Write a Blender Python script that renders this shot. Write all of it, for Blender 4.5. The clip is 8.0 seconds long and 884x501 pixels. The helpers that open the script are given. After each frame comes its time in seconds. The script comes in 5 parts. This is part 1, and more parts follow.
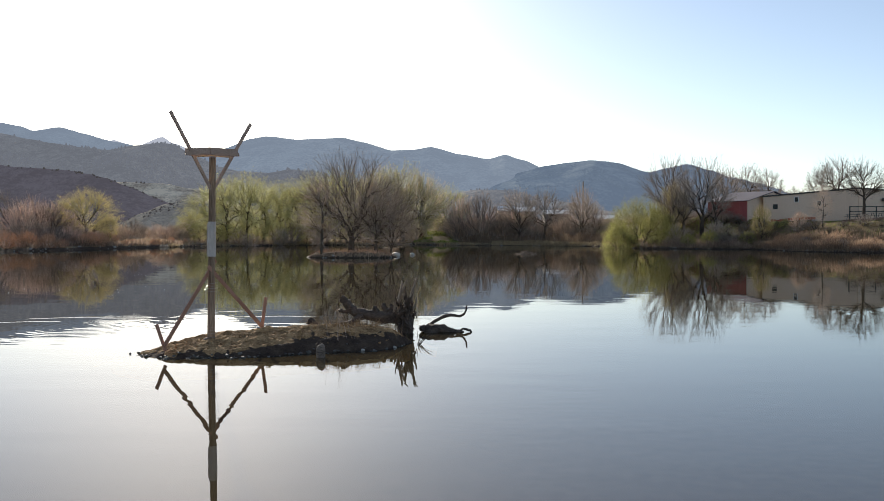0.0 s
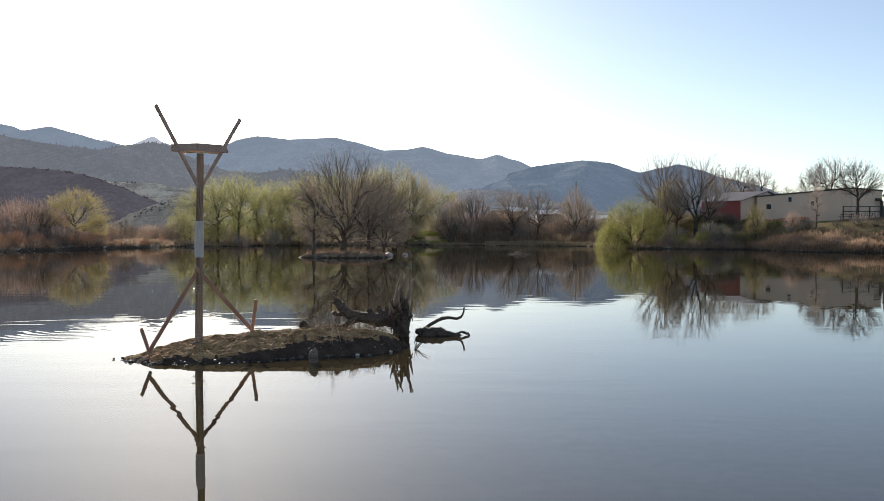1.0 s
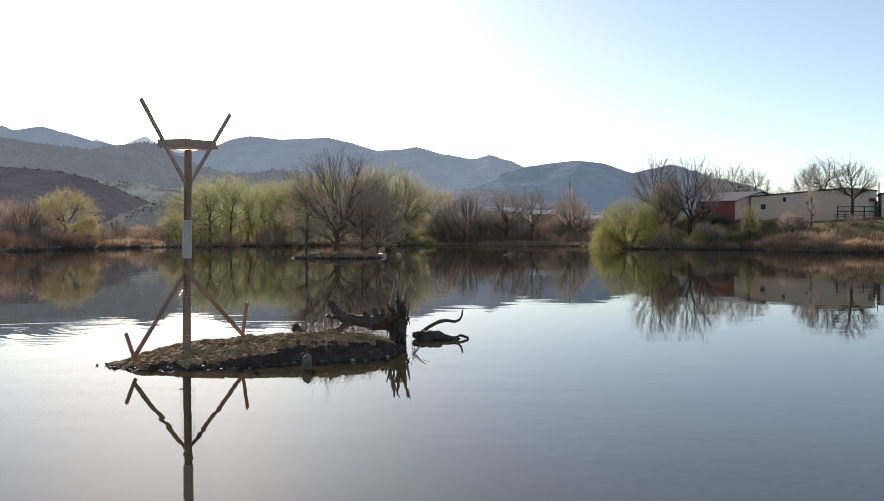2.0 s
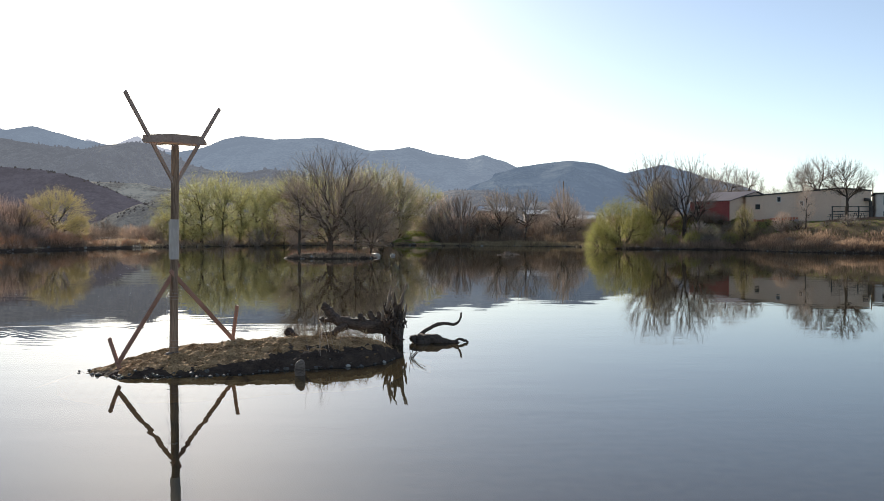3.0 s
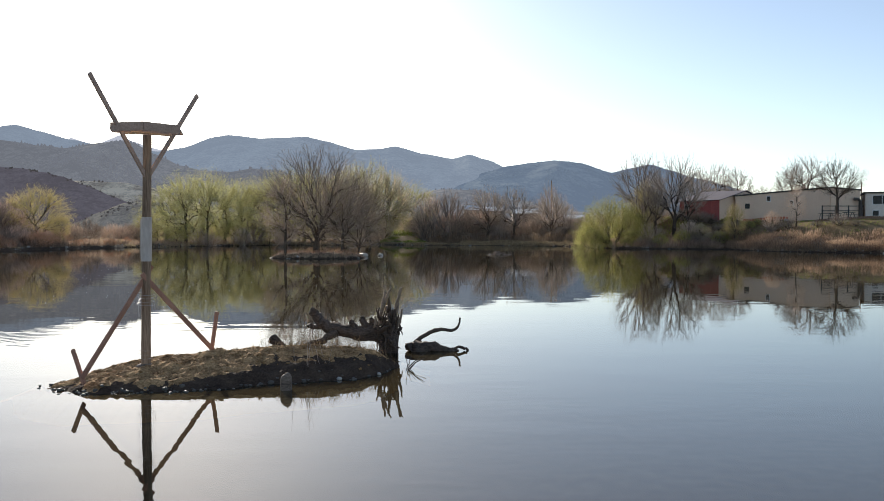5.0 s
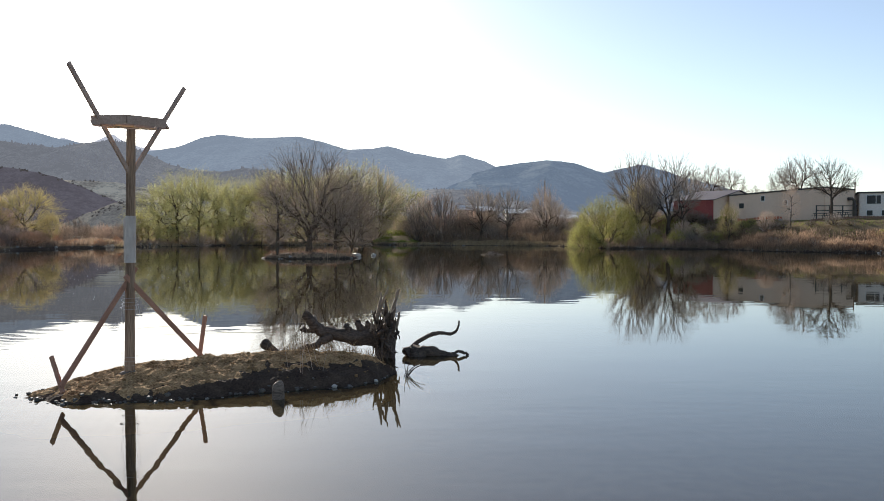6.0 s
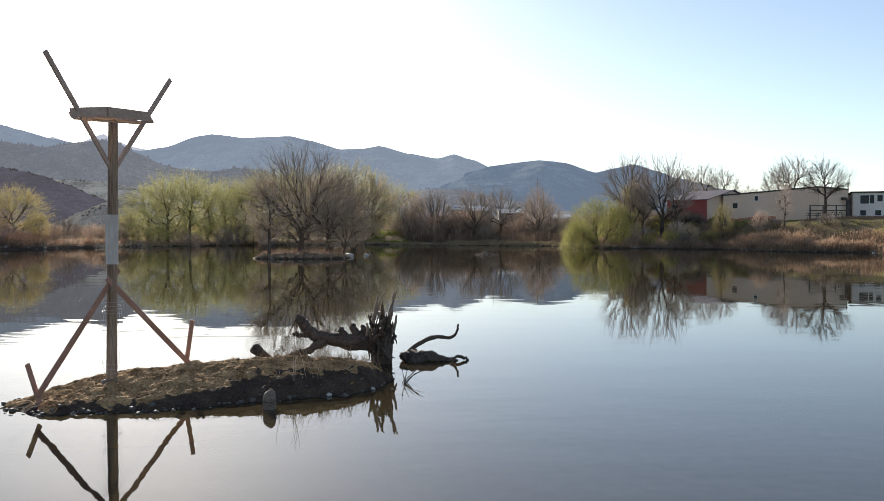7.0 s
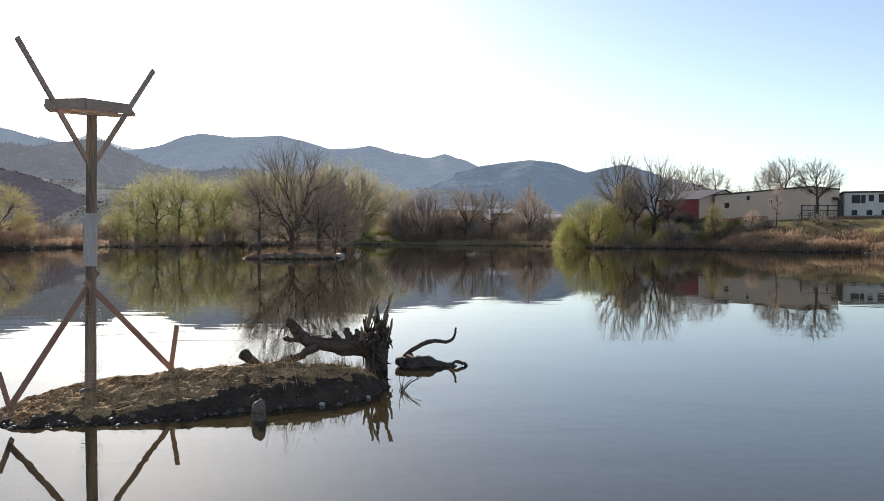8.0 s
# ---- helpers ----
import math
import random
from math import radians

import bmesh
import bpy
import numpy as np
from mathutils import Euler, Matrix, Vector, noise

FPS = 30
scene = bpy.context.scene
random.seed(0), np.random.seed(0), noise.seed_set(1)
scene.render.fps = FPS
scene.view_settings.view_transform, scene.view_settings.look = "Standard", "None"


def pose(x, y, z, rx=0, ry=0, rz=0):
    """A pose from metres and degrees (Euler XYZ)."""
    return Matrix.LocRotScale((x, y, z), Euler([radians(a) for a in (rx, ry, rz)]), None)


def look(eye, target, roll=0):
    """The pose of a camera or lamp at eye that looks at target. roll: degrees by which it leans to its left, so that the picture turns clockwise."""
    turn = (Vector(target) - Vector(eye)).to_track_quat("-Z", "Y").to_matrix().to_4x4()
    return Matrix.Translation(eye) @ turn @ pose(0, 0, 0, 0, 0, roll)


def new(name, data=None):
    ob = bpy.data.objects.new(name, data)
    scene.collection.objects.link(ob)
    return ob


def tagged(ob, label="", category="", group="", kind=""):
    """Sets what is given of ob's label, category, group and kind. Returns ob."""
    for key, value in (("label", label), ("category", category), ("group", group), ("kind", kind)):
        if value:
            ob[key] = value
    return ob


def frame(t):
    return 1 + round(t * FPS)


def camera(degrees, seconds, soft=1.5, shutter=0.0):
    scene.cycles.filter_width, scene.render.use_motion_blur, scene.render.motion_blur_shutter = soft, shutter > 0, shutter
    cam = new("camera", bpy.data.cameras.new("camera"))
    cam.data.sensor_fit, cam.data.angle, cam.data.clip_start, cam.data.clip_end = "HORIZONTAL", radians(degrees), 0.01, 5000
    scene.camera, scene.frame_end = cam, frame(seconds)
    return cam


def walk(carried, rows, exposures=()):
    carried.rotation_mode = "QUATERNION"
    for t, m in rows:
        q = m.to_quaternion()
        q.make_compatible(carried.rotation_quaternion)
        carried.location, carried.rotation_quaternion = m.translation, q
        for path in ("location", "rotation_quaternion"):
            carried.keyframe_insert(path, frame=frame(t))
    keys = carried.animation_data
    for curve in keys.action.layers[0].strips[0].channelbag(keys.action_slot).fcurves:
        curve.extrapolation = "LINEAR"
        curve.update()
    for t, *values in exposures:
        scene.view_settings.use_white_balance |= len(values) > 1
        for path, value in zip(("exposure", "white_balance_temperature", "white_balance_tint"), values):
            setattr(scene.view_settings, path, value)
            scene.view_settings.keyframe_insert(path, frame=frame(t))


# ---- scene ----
cam = camera(55.5, 8.0, 0.85)
PATH = [
    (0, (0.382, -1.388, 3.389), (-0.038, 18.607, 2.929), 0.05),
    (0.5, (0.292, -0.917, 3.383), (-0.030, 19.081, 2.924), 0.05),
    (1, (0.203, -0.443, 3.378), (-0.028, 19.555, 2.920), 0.05),
    (1.5, (0.116, 0.032, 3.373), (-0.031, 20.031, 2.920), 0.05),
    (3, (-0.137, 1.464, 3.359), (-0.029, 21.464, 2.907), 0.05),
    (3.5, (-0.218, 1.942, 3.356), (-0.031, 21.942, 2.903), 0.05),
    (4, (-0.298, 2.421, 3.352), (-0.036, 22.419, 2.899), 0.05),
    (4.5, (-0.377, 2.900, 3.349), (-0.034, 22.897, 2.890), 0.05),
    (6, (-0.605, 4.331, 3.340), (0.007, 24.321, 2.874), 0.05),
    (6.5, (-0.679, 4.805, 3.338), (0.016, 24.793, 2.870), 0.05),
    (7, (-0.751, 5.278, 3.336), (0.050, 25.262, 2.867), 0.05),
    (7.5, (-0.821, 5.748, 3.334), (0.089, 25.728, 2.863), 0.05),
    (8, (-0.890, 6.216, 3.333), (0.139, 26.190, 2.860), 0.05),
]
# the picture brightens slightly as the bright sky's share of it shrinks
walk(cam, [(t, look(eye, target, roll)) for t, eye, target, roll in PATH], [(0.0, 0.76), (4.0, 0.83), (8.0, 0.92)])

# ---- light ----
SUN_AZ, SUN_EL = radians(-18.0), radians(19.0)
world = bpy.data.worlds.new("sky")
scene.world = world
world.use_nodes = True
wn = world.node_tree
sky = wn.nodes.new("ShaderNodeTexSky")
sky.sky_type = "NISHITA"
sky.sun_disc = False
sky.sun_elevation, sky.sun_rotation = SUN_EL, SUN_AZ
sky.altitude, sky.air_density, sky.dust_density, sky.ozone_density = 1600.0, 1.0, 1.55, 1.5
background = wn.nodes["Background"]
background.inputs["Strength"].default_value = 0.088
tone = wn.nodes.new("ShaderNodeHueSaturation")
tone.inputs["Saturation"].default_value = 0.86
wn.links.new(sky.outputs["Color"], tone.inputs["Color"])
wn.links.new(tone.outputs["Color"], background.inputs["Color"])
sun = new("sun", bpy.data.lights.new("sun", "SUN"))
sun.data.energy, sun.data.angle, sun.data.color = 5.0, radians(0.6), (1.0, 0.93, 0.82)
sun_way = Vector((math.sin(SUN_AZ) * math.cos(SUN_EL), math.cos(SUN_AZ) * math.cos(SUN_EL), math.sin(SUN_EL)))
sun.matrix_world = look(sun_way * 100, (0, 0, 0))


# ---- materials ----
def material(name, dark, light, scale=4.0, rough=0.8, fine=40.0, bump=0.3, depth=0.02, metal=0.0, vary=0.0,
             stretch=(1, 1, 1), through_light=0.0, gloss=0.3, haze_glow=None):
    """A surface whose colour wanders between dark and light at two scales, with relief."""
    m = bpy.data.materials.new(name)
    m.use_nodes = True
    n, l = m.node_tree.nodes, m.node_tree.links
    p = n["Principled BSDF"]
    p.inputs["Roughness"].default_value, p.inputs["Metallic"].default_value = rough, metal
    p.inputs["Specular IOR Level"].default_value = gloss
    co = n.new("ShaderNodeTexCoord")
    mp = n.new("ShaderNodeMapping")
    mp.inputs["Scale"].default_value = stretch
    l.new(co.outputs["Object"], mp.inputs["Vector"])
    big, small = n.new("ShaderNodeTexNoise"), n.new("ShaderNodeTexNoise")
    for node, s, d in ((big, scale, 4.0), (small, fine, 6.0)):
        node.inputs["Scale"].default_value, node.inputs["Detail"].default_value = s, d
        l.new(mp.outputs["Vector"], node.inputs["Vector"])
    add = n.new("ShaderNodeMath")
    add.operation = "MULTIPLY_ADD"
    add.inputs[1].default_value = 0.5
    half = n.new("ShaderNodeMath")
    half.operation = "MULTIPLY"
    half.inputs[1].default_value = 0.5
    l.new(big.outputs["Fac"], half.inputs[0])
    l.new(small.outputs["Fac"], add.inputs[0])
    l.new(half.outputs[0], add.inputs[2])
    ramp = n.new("ShaderNodeValToRGB")
    ramp.color_ramp.elements[0].position, ramp.color_ramp.elements[1].position = 0.36, 0.64
    ramp.color_ramp.elements[0].color, ramp.color_ramp.elements[1].color = (*dark, 1), (*light, 1)
    l.new(add.outputs[0], ramp.inputs["Fac"])
    colour = ramp.outputs["Color"]
    if vary:
        info, geo = n.new("ShaderNodeObjectInfo"), n.new("ShaderNodeNewGeometry")
        mixr = n.new("ShaderNodeMath")
        mixr.operation = "ADD"
        l.new(info.outputs["Random"], mixr.inputs[0])
        l.new(geo.outputs["Random Per Island"], mixr.inputs[1])
        rng = n.new("ShaderNodeMapRange")
        rng.inputs["From Max"].default_value = 2.0
        rng.inputs["To Min"].default_value, rng.inputs["To Max"].default_value = 1 - vary, 1 + vary
        l.new(mixr.outputs[0], rng.inputs["Value"])
        hsv = n.new("ShaderNodeHueSaturation")
        l.new(colour, hsv.inputs["Color"])
        l.new(rng.outputs[0], hsv.inputs["Value"])
        colour = hsv.outputs["Color"]
    l.new(colour, p.inputs["Base Color"])
    if bump:
        b = n.new("ShaderNodeBump")
        b.inputs["Strength"].default_value, b.inputs["Distance"].default_value = bump, depth
        l.new(add.outputs[0], b.inputs["Height"])
        l.new(b.outputs["Normal"], p.inputs["Normal"])
    # even emission that imitates haze on distant plants
    if haze_glow:
        p.inputs["Emission Color"].default_value = (*haze_glow[:3], 1)
        p.inputs["Emission Strength"].default_value = haze_glow[3]
    if through_light:
        t, mix = n.new("ShaderNodeBsdfTranslucent"), n.new("ShaderNodeMixShader")
        l.new(colour, t.inputs["Color"])
        mix.inputs["Fac"].default_value = through_light
        l.new(p.outputs["BSDF"], mix.inputs[1])
        l.new(t.outputs["BSDF"], mix.inputs[2])
        l.new(mix.outputs["Shader"], n["Material Output"].inputs["Surface"])
    return m


def hill_material(name, open_ground, shrub, scale, cover, painted_haze, grain=4.5):
    """Far hillside: open ground dotted with scrub and single trees, thicker in patches; haze is painted on as an even
    glow.
    """
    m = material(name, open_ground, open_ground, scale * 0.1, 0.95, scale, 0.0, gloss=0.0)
    n, l = m.node_tree.nodes, m.node_tree.links
    p = n["Principled BSDF"]
    co = n.new("ShaderNodeTexCoord")
    dots, patch, crowns = n.new("ShaderNodeTexNoise"), n.new("ShaderNodeTexNoise"), n.new("ShaderNodeTexNoise")
    for node, k, d in ((dots, scale, 6.0), (patch, scale * 0.16, 3.0), (crowns, scale * grain, 3.0)):
        node.inputs["Scale"].default_value, node.inputs["Detail"].default_value = k, d
        node.inputs["Roughness"].default_value = 0.65
        l.new(co.outputs["Object"], node.inputs["Vector"])
    both, all_three = n.new("ShaderNodeMath"), n.new("ShaderNodeMath")
    both.operation = all_three.operation = "MULTIPLY_ADD"
    both.inputs[1].default_value, all_three.inputs[1].default_value = 0.9, 0.7
    l.new(patch.outputs["Fac"], both.inputs[0])
    l.new(dots.outputs["Fac"], both.inputs[2])
    l.new(crowns.outputs["Fac"], all_three.inputs[0])
    l.new(both.outputs[0], all_three.inputs[2])
    ramp = n.new("ShaderNodeValToRGB")
    ramp.color_ramp.elements[0].position, ramp.color_ramp.elements[1].position = (cover + 0.65) / 2, (cover + 0.97) / 2
    ramp.color_ramp.elements[0].color, ramp.color_ramp.elements[1].color = (*shrub, 1), (*open_ground, 1)
    whole = n.new("ShaderNodeMath")
    whole.operation = "MULTIPLY"
    whole.inputs[1].default_value = 0.5
    l.new(all_three.outputs[0], whole.inputs[0])
    l.new(whole.outputs[0], ramp.inputs["Fac"])
    l.new(ramp.outputs["Color"], p.inputs["Base Color"])
    bump = n.new("ShaderNodeBump")
    bump.inputs["Strength"].default_value, bump.inputs["Distance"].default_value = 0.6, 0.2 / scale
    l.new(both.outputs[0], bump.inputs["Height"])
    l.new(bump.outputs["Normal"], p.inputs["Normal"])
    # stands in for haze: an even emission over the whole slope
    p.inputs["Emission Color"].default_value = (*painted_haze[:3], 1)
    p.inputs["Emission Strength"].default_value = painted_haze[3]
    return m


def water_material():
    """Clear brownish water: gloss by Fresnel over a view of the bed, with long low ripples."""
    m = bpy.data.materials.new("pond_water")
    m.use_nodes = True
    n, l = m.node_tree.nodes, m.node_tree.links
    n.remove(n["Principled BSDF"])
    co = n.new("ShaderNodeTexCoord")
    fine, swell, patch = n.new("ShaderNodeTexNoise"), n.new("ShaderNodeTexNoise"), n.new("ShaderNodeTexNoise")
    # the ripples run long across a light breeze
    breeze = n.new("ShaderNodeMapping")
    breeze.inputs["Scale"].default_value = (0.45, 1.3, 1.0)
    breeze.inputs["Rotation"].default_value = (0.0, 0.0, 0.12)
    l.new(co.outputs["Object"], breeze.inputs["Vector"])
    for node, s, d in ((fine, 2.6, 0.5), (swell, 0.55, 1.5), (patch, 0.05, 2.0)):
        node.inputs["Scale"].default_value, node.inputs["Detail"].default_value = s, d
        l.new(breeze.outputs["Vector"], node.inputs["Vector"])
    calm = n.new("ShaderNodeMapRange")
    calm.inputs["From Min"].default_value, calm.inputs["From Max"].default_value = 0.42, 0.66
    calm.inputs["To Min"].default_value, calm.inputs["To Max"].default_value = 0.25, 1.0
    l.new(patch.outputs["Fac"], calm.inputs["Value"])
    # rings spreading from a disturbance on the open water
    place = n.new("ShaderNodeMapping")
    place.inputs["Location"].default_value = (12.5, -28.5, 0.0)
    l.new(co.outputs["Object"], place.inputs["Vector"])
    wave = n.new("ShaderNodeTexWave")
    wave.wave_type, wave.rings_direction = "RINGS", "Z"
    wave.inputs["Scale"].default_value, wave.inputs["Distortion"].default_value = 0.8, 3.0
    wave.inputs["Detail"].default_value = 2.0
    l.new(place.outputs["Vector"], wave.inputs["Vector"])
    far = n.new("ShaderNodeVectorMath")
    far.operation = "LENGTH"
    l.new(place.outputs["Vector"], far.inputs[0])
    fade = n.new("ShaderNodeMapRange")
    fade.inputs["From Min"].default_value, fade.inputs["From Max"].default_value = 1.5, 8.0
    fade.inputs["To Min"].default_value, fade.inputs["To Max"].default_value = 0.35, 0.0
    l.new(far.outputs["Value"], fade.inputs["Value"])
    rings = n.new("ShaderNodeMath")
    rings.operation = "MULTIPLY"
    l.new(wave.outputs["Fac"], rings.inputs[0])
    l.new(fade.outputs[0], rings.inputs[1])
    # the water near the islet is livelier than the open pond
    near = n.new("ShaderNodeMapping")
    near.inputs["Location"].default_value = (5.0, -19.0, 0.0)
    l.new(co.outputs["Object"], near.inputs["Vector"])
    off = n.new("ShaderNodeVectorMath")
    off.operation = "LENGTH"
    l.new(near.outputs["Vector"], off.inputs[0])
    ruffle = n.new("ShaderNodeMapRange")
    ruffle.inputs["From Min"].default_value, ruffle.inputs["From Max"].default_value = 4.0, 13.0
    ruffle.inputs["To Min"].default_value, ruffle.inputs["To Max"].default_value = 1.8, 0.95
    l.new(off.outputs["Value"], ruffle.inputs["Value"])
    # and stillest on the open side that faces the near bank
    where, still, lively = n.new("ShaderNodeSeparateXYZ"), n.new("ShaderNodeMapRange"), n.new("ShaderNodeMath")
    l.new(co.outputs["Object"], where.inputs[0])
    still.inputs["From Min"].default_value, still.inputs["From Max"].default_value = 8.0, 17.0
    still.inputs["To Min"].default_value, still.inputs["To Max"].default_value = 0.4, 1.0
    l.new(where.outputs["Y"], still.inputs["Value"])
    lively.operation = "MULTIPLY"
    l.new(ruffle.outputs[0], lively.inputs[0])
    l.new(still.outputs[0], lively.inputs[1])
    h1, h2 = n.new("ShaderNodeMath"), n.new("ShaderNodeMath")
    hush = n.new("ShaderNodeMath")
    hush.operation = "MULTIPLY"
    h1.operation, h2.operation = "MULTIPLY_ADD", "MULTIPLY_ADD"
    l.new(fine.outputs["Fac"], h1.inputs[0])
    l.new(calm.outputs[0], h1.inputs[1])
    l.new(rings.outputs[0], h1.inputs[2])
    l.new(swell.outputs["Fac"], h2.inputs[0])
    h2.inputs[1].default_value = 2.4
    l.new(h1.outputs[0], h2.inputs[2])
    b = n.new("ShaderNodeBump")
    b.inputs["Strength"].default_value, b.inputs["Distance"].default_value = WAVE_STRENGTH, 0.02
    l.new(h2.outputs[0], hush.inputs[0])
    l.new(lively.outputs[0], hush.inputs[1])
    l.new(hush.outputs[0], b.inputs["Height"])
    fresnel, gloss, clear, mix = (n.new("ShaderNodeFresnel"), n.new("ShaderNodeBsdfGlossy"), n.new("ShaderNodeBsdfTransparent"),
                                  n.new("ShaderNodeMixShader"))
    fresnel.inputs["IOR"].default_value = 1.62
    gloss.inputs["Roughness"].default_value = 0.0
    gloss.inputs["Color"].default_value = (0.85, 0.86, 0.87, 1)
    clear.inputs["Color"].default_value = (0.80, 0.68, 0.44, 1)
    l.new(b.outputs["Normal"], gloss.inputs["Normal"])
    l.new(b.outputs["Normal"], fresnel.inputs["Normal"])
    l.new(fresnel.outputs[0], mix.inputs["Fac"])
    murk, body = n.new("ShaderNodeBsdfDiffuse"), n.new("ShaderNodeMixShader")
    murk.inputs["Color"].default_value = (0.102, 0.080, 0.043, 1)
    body.inputs["Fac"].default_value = 0.4
    l.new(clear.outputs[0], body.inputs[1])
    l.new(murk.outputs[0], body.inputs[2])
    l.new(body.outputs[0], mix.inputs[1])
    l.new(gloss.outputs[0], mix.inputs[2])
    l.new(mix.outputs[0], n["Material Output"].inputs["Surface"])
    return m


WAVE_STRENGTH = 0.085
WATER = water_material()
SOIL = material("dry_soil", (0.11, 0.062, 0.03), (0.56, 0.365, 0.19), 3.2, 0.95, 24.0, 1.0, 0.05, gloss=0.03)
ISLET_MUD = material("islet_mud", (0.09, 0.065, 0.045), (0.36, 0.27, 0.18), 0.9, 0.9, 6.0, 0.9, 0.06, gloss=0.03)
# coloured dark for the banks' shade as well as for damp
SHADED_LOAM = material("damp_shaded_loam", (0.036, 0.026, 0.022), (0.105, 0.076, 0.056), 3.0, 0.85, 26.0, 0.9, 0.04, gloss=0.03)
EARTH = material("bank_earth", (0.11, 0.08, 0.045), (0.26, 0.19, 0.11), 0.12, 0.95, 3.0, 0.6, 0.15, gloss=0.03)
STRAW = material("dry_grass", (0.26, 0.19, 0.115), (0.46, 0.36, 0.225), 2.0, 0.85, 30.0, 0.0, vary=0.7, through_light=0.35)
REED = material("dry_reed", (0.33, 0.215, 0.14), (0.53, 0.365, 0.25), 0.3, 0.85, 8.0, 0.0, vary=0.7, through_light=0.35)
RUST_REED = material("russet_brush", (0.25, 0.18, 0.135), (0.46, 0.335, 0.25), 0.3, 0.85, 8.0, 0.0, vary=0.7, through_light=0.45)
DARK_BRUSH = material("brown_brush", (0.16, 0.115, 0.08), (0.40, 0.29, 0.195), 0.6, 0.85, 8.0, 0.0, vary=0.6, through_light=0.3)
SHORE_STONE_GLINT = material("shore_stone_glint", (0.16, 0.15, 0.135), (0.52, 0.49, 0.44), 0.9, 0.8, 8.0, 0.0, vary=0.6)
TURF = material("spring_turf", (0.14, 0.17, 0.035), (0.27, 0.30, 0.08), 0.4, 0.85, 8.0, 0.0, vary=0.4, through_light=0.35)
BARK = material("tree_bark", (0.06, 0.048, 0.038), (0.15, 0.12, 0.095), 1.5, 0.9, 14.0, 0.5, 0.03, stretch=(1, 1, 0.3), gloss=0.03)
TWIG = material("bare_twigs", (0.41, 0.34, 0.285), (0.66, 0.565, 0.485), 0.4, 0.8, 6.0, 0.0, vary=0.7, through_light=0.5)
TWIG_RED = material("russet_twigs", (0.40, 0.315, 0.27), (0.62, 0.52, 0.45), 0.4, 0.8, 6.0, 0.0, vary=0.7, through_light=0.5)
TWIG_BROWN = material("grey_brown_twigs", (0.42, 0.37, 0.315), (0.68, 0.60, 0.515), 0.4, 0.8, 6.0, 0.0, vary=0.7, through_light=0.55)
TWIG_ISLE = material("mauve_brown_twigs", (0.38, 0.32, 0.27), (0.62, 0.535, 0.465), 0.4, 0.8, 6.0, 0.0, vary=0.7, through_light=0.45)
TWIG_RUST = material("rust_red_twigs", (0.46, 0.305, 0.205), (0.68, 0.48, 0.345), 0.4, 0.8, 6.0, 0.0, vary=0.4, through_light=0.45)
TWIG_GOLD = material("yellow_green_twigs", (0.40, 0.36, 0.16), (0.60, 0.53, 0.26), 0.4, 0.8, 6.0, 0.0, vary=0.4, through_light=0.5)
TWIG_GREY = material("grey_twigs", (0.27, 0.225, 0.19), (0.45, 0.38, 0.32), 0.4, 0.85, 6.0, 0.0, vary=0.3, through_light=0.3)
DARK_BARK = material("dark_bark", (0.045, 0.036, 0.03), (0.10, 0.08, 0.065), 1.5, 0.9, 14.0, 0.5, 0.03, gloss=0.05)
LEAF_WILLOW = material("young_willow_leaves", (0.40, 0.39, 0.165), (0.60, 0.575, 0.275), 0.25, 0.6, 3.0, 0.0, vary=0.4, through_light=0.58)
LEAF_LIME = material("lime_willow_leaves", (0.31, 0.31, 0.09), (0.50, 0.485, 0.175), 0.25, 0.6, 3.0, 0.0, vary=0.7, through_light=0.55)
LEAF_OCHRE = material("ochre_buds", (0.46, 0.37, 0.19), (0.66, 0.54, 0.30), 0.25, 0.6, 3.0, 0.0, vary=0.5, through_light=0.6)
LEAF_OLIVE = material("olive_buds", (0.35, 0.34, 0.135), (0.56, 0.53, 0.235), 0.25, 0.6, 3.0, 0.0, vary=0.5, through_light=0.55)
TIMBER = material("brown_stained_timber", (0.27, 0.14, 0.095), (0.42, 0.235, 0.165), 2.0, 0.75, 26.0, 0.3, 0.006, gloss=0.2)
WEATHERED = material("weathered_platform_timber", (0.31, 0.22, 0.175), (0.50, 0.37, 0.30), 2.0, 0.8, 26.0, 0.3, 0.006, gloss=0.15)
DECK = material("pale_deck_board", (0.36, 0.26, 0.17), (0.55, 0.42, 0.29), 2.0, 0.7, 30.0, 0.3, 0.006)
POLE_WOOD = material("weathered_pole", (0.125, 0.082, 0.055), (0.40, 0.285, 0.20), 3.0, 0.85, 30.0, 0.8, 0.014, stretch=(1.6, 1.6, 0.12), gloss=0.15)
GALVANISED = material("galvanised_sheet", (0.36, 0.315, 0.285), (0.53, 0.475, 0.43), 3.0, 0.5, 14.0, 0.35, 0.012, metal=0.2, stretch=(1, 1, 0.35))
DRIFT = material("driftwood", (0.035, 0.027, 0.022), (0.13, 0.10, 0.08), 2.5, 0.85, 22.0, 0.9, 0.03, stretch=(0.5, 1, 1))
DRIFT_PALE = material("bleached_root", (0.13, 0.10, 0.075), (0.32, 0.25, 0.19), 3.0, 0.8, 25.0, 0.4, 0.01)
DRIFT_GREY = material("grey_log_bark", (0.08, 0.062, 0.05), (0.24, 0.195, 0.16), 4.0, 0.85, 30.0, 0.9, 0.02, stretch=(0.3, 1.5, 1.5))
STONE = material("river_stone", (0.11, 0.10, 0.09), (0.27, 0.245, 0.215), 4.0, 0.7, 30.0, 0.3, 0.01, vary=0.4)
WET_STONE = material("wet_stone", (0.05, 0.045, 0.04), (0.13, 0.12, 0.105), 4.0, 0.6, 30.0, 0.3, 0.01, vary=0.4, gloss=0.2)
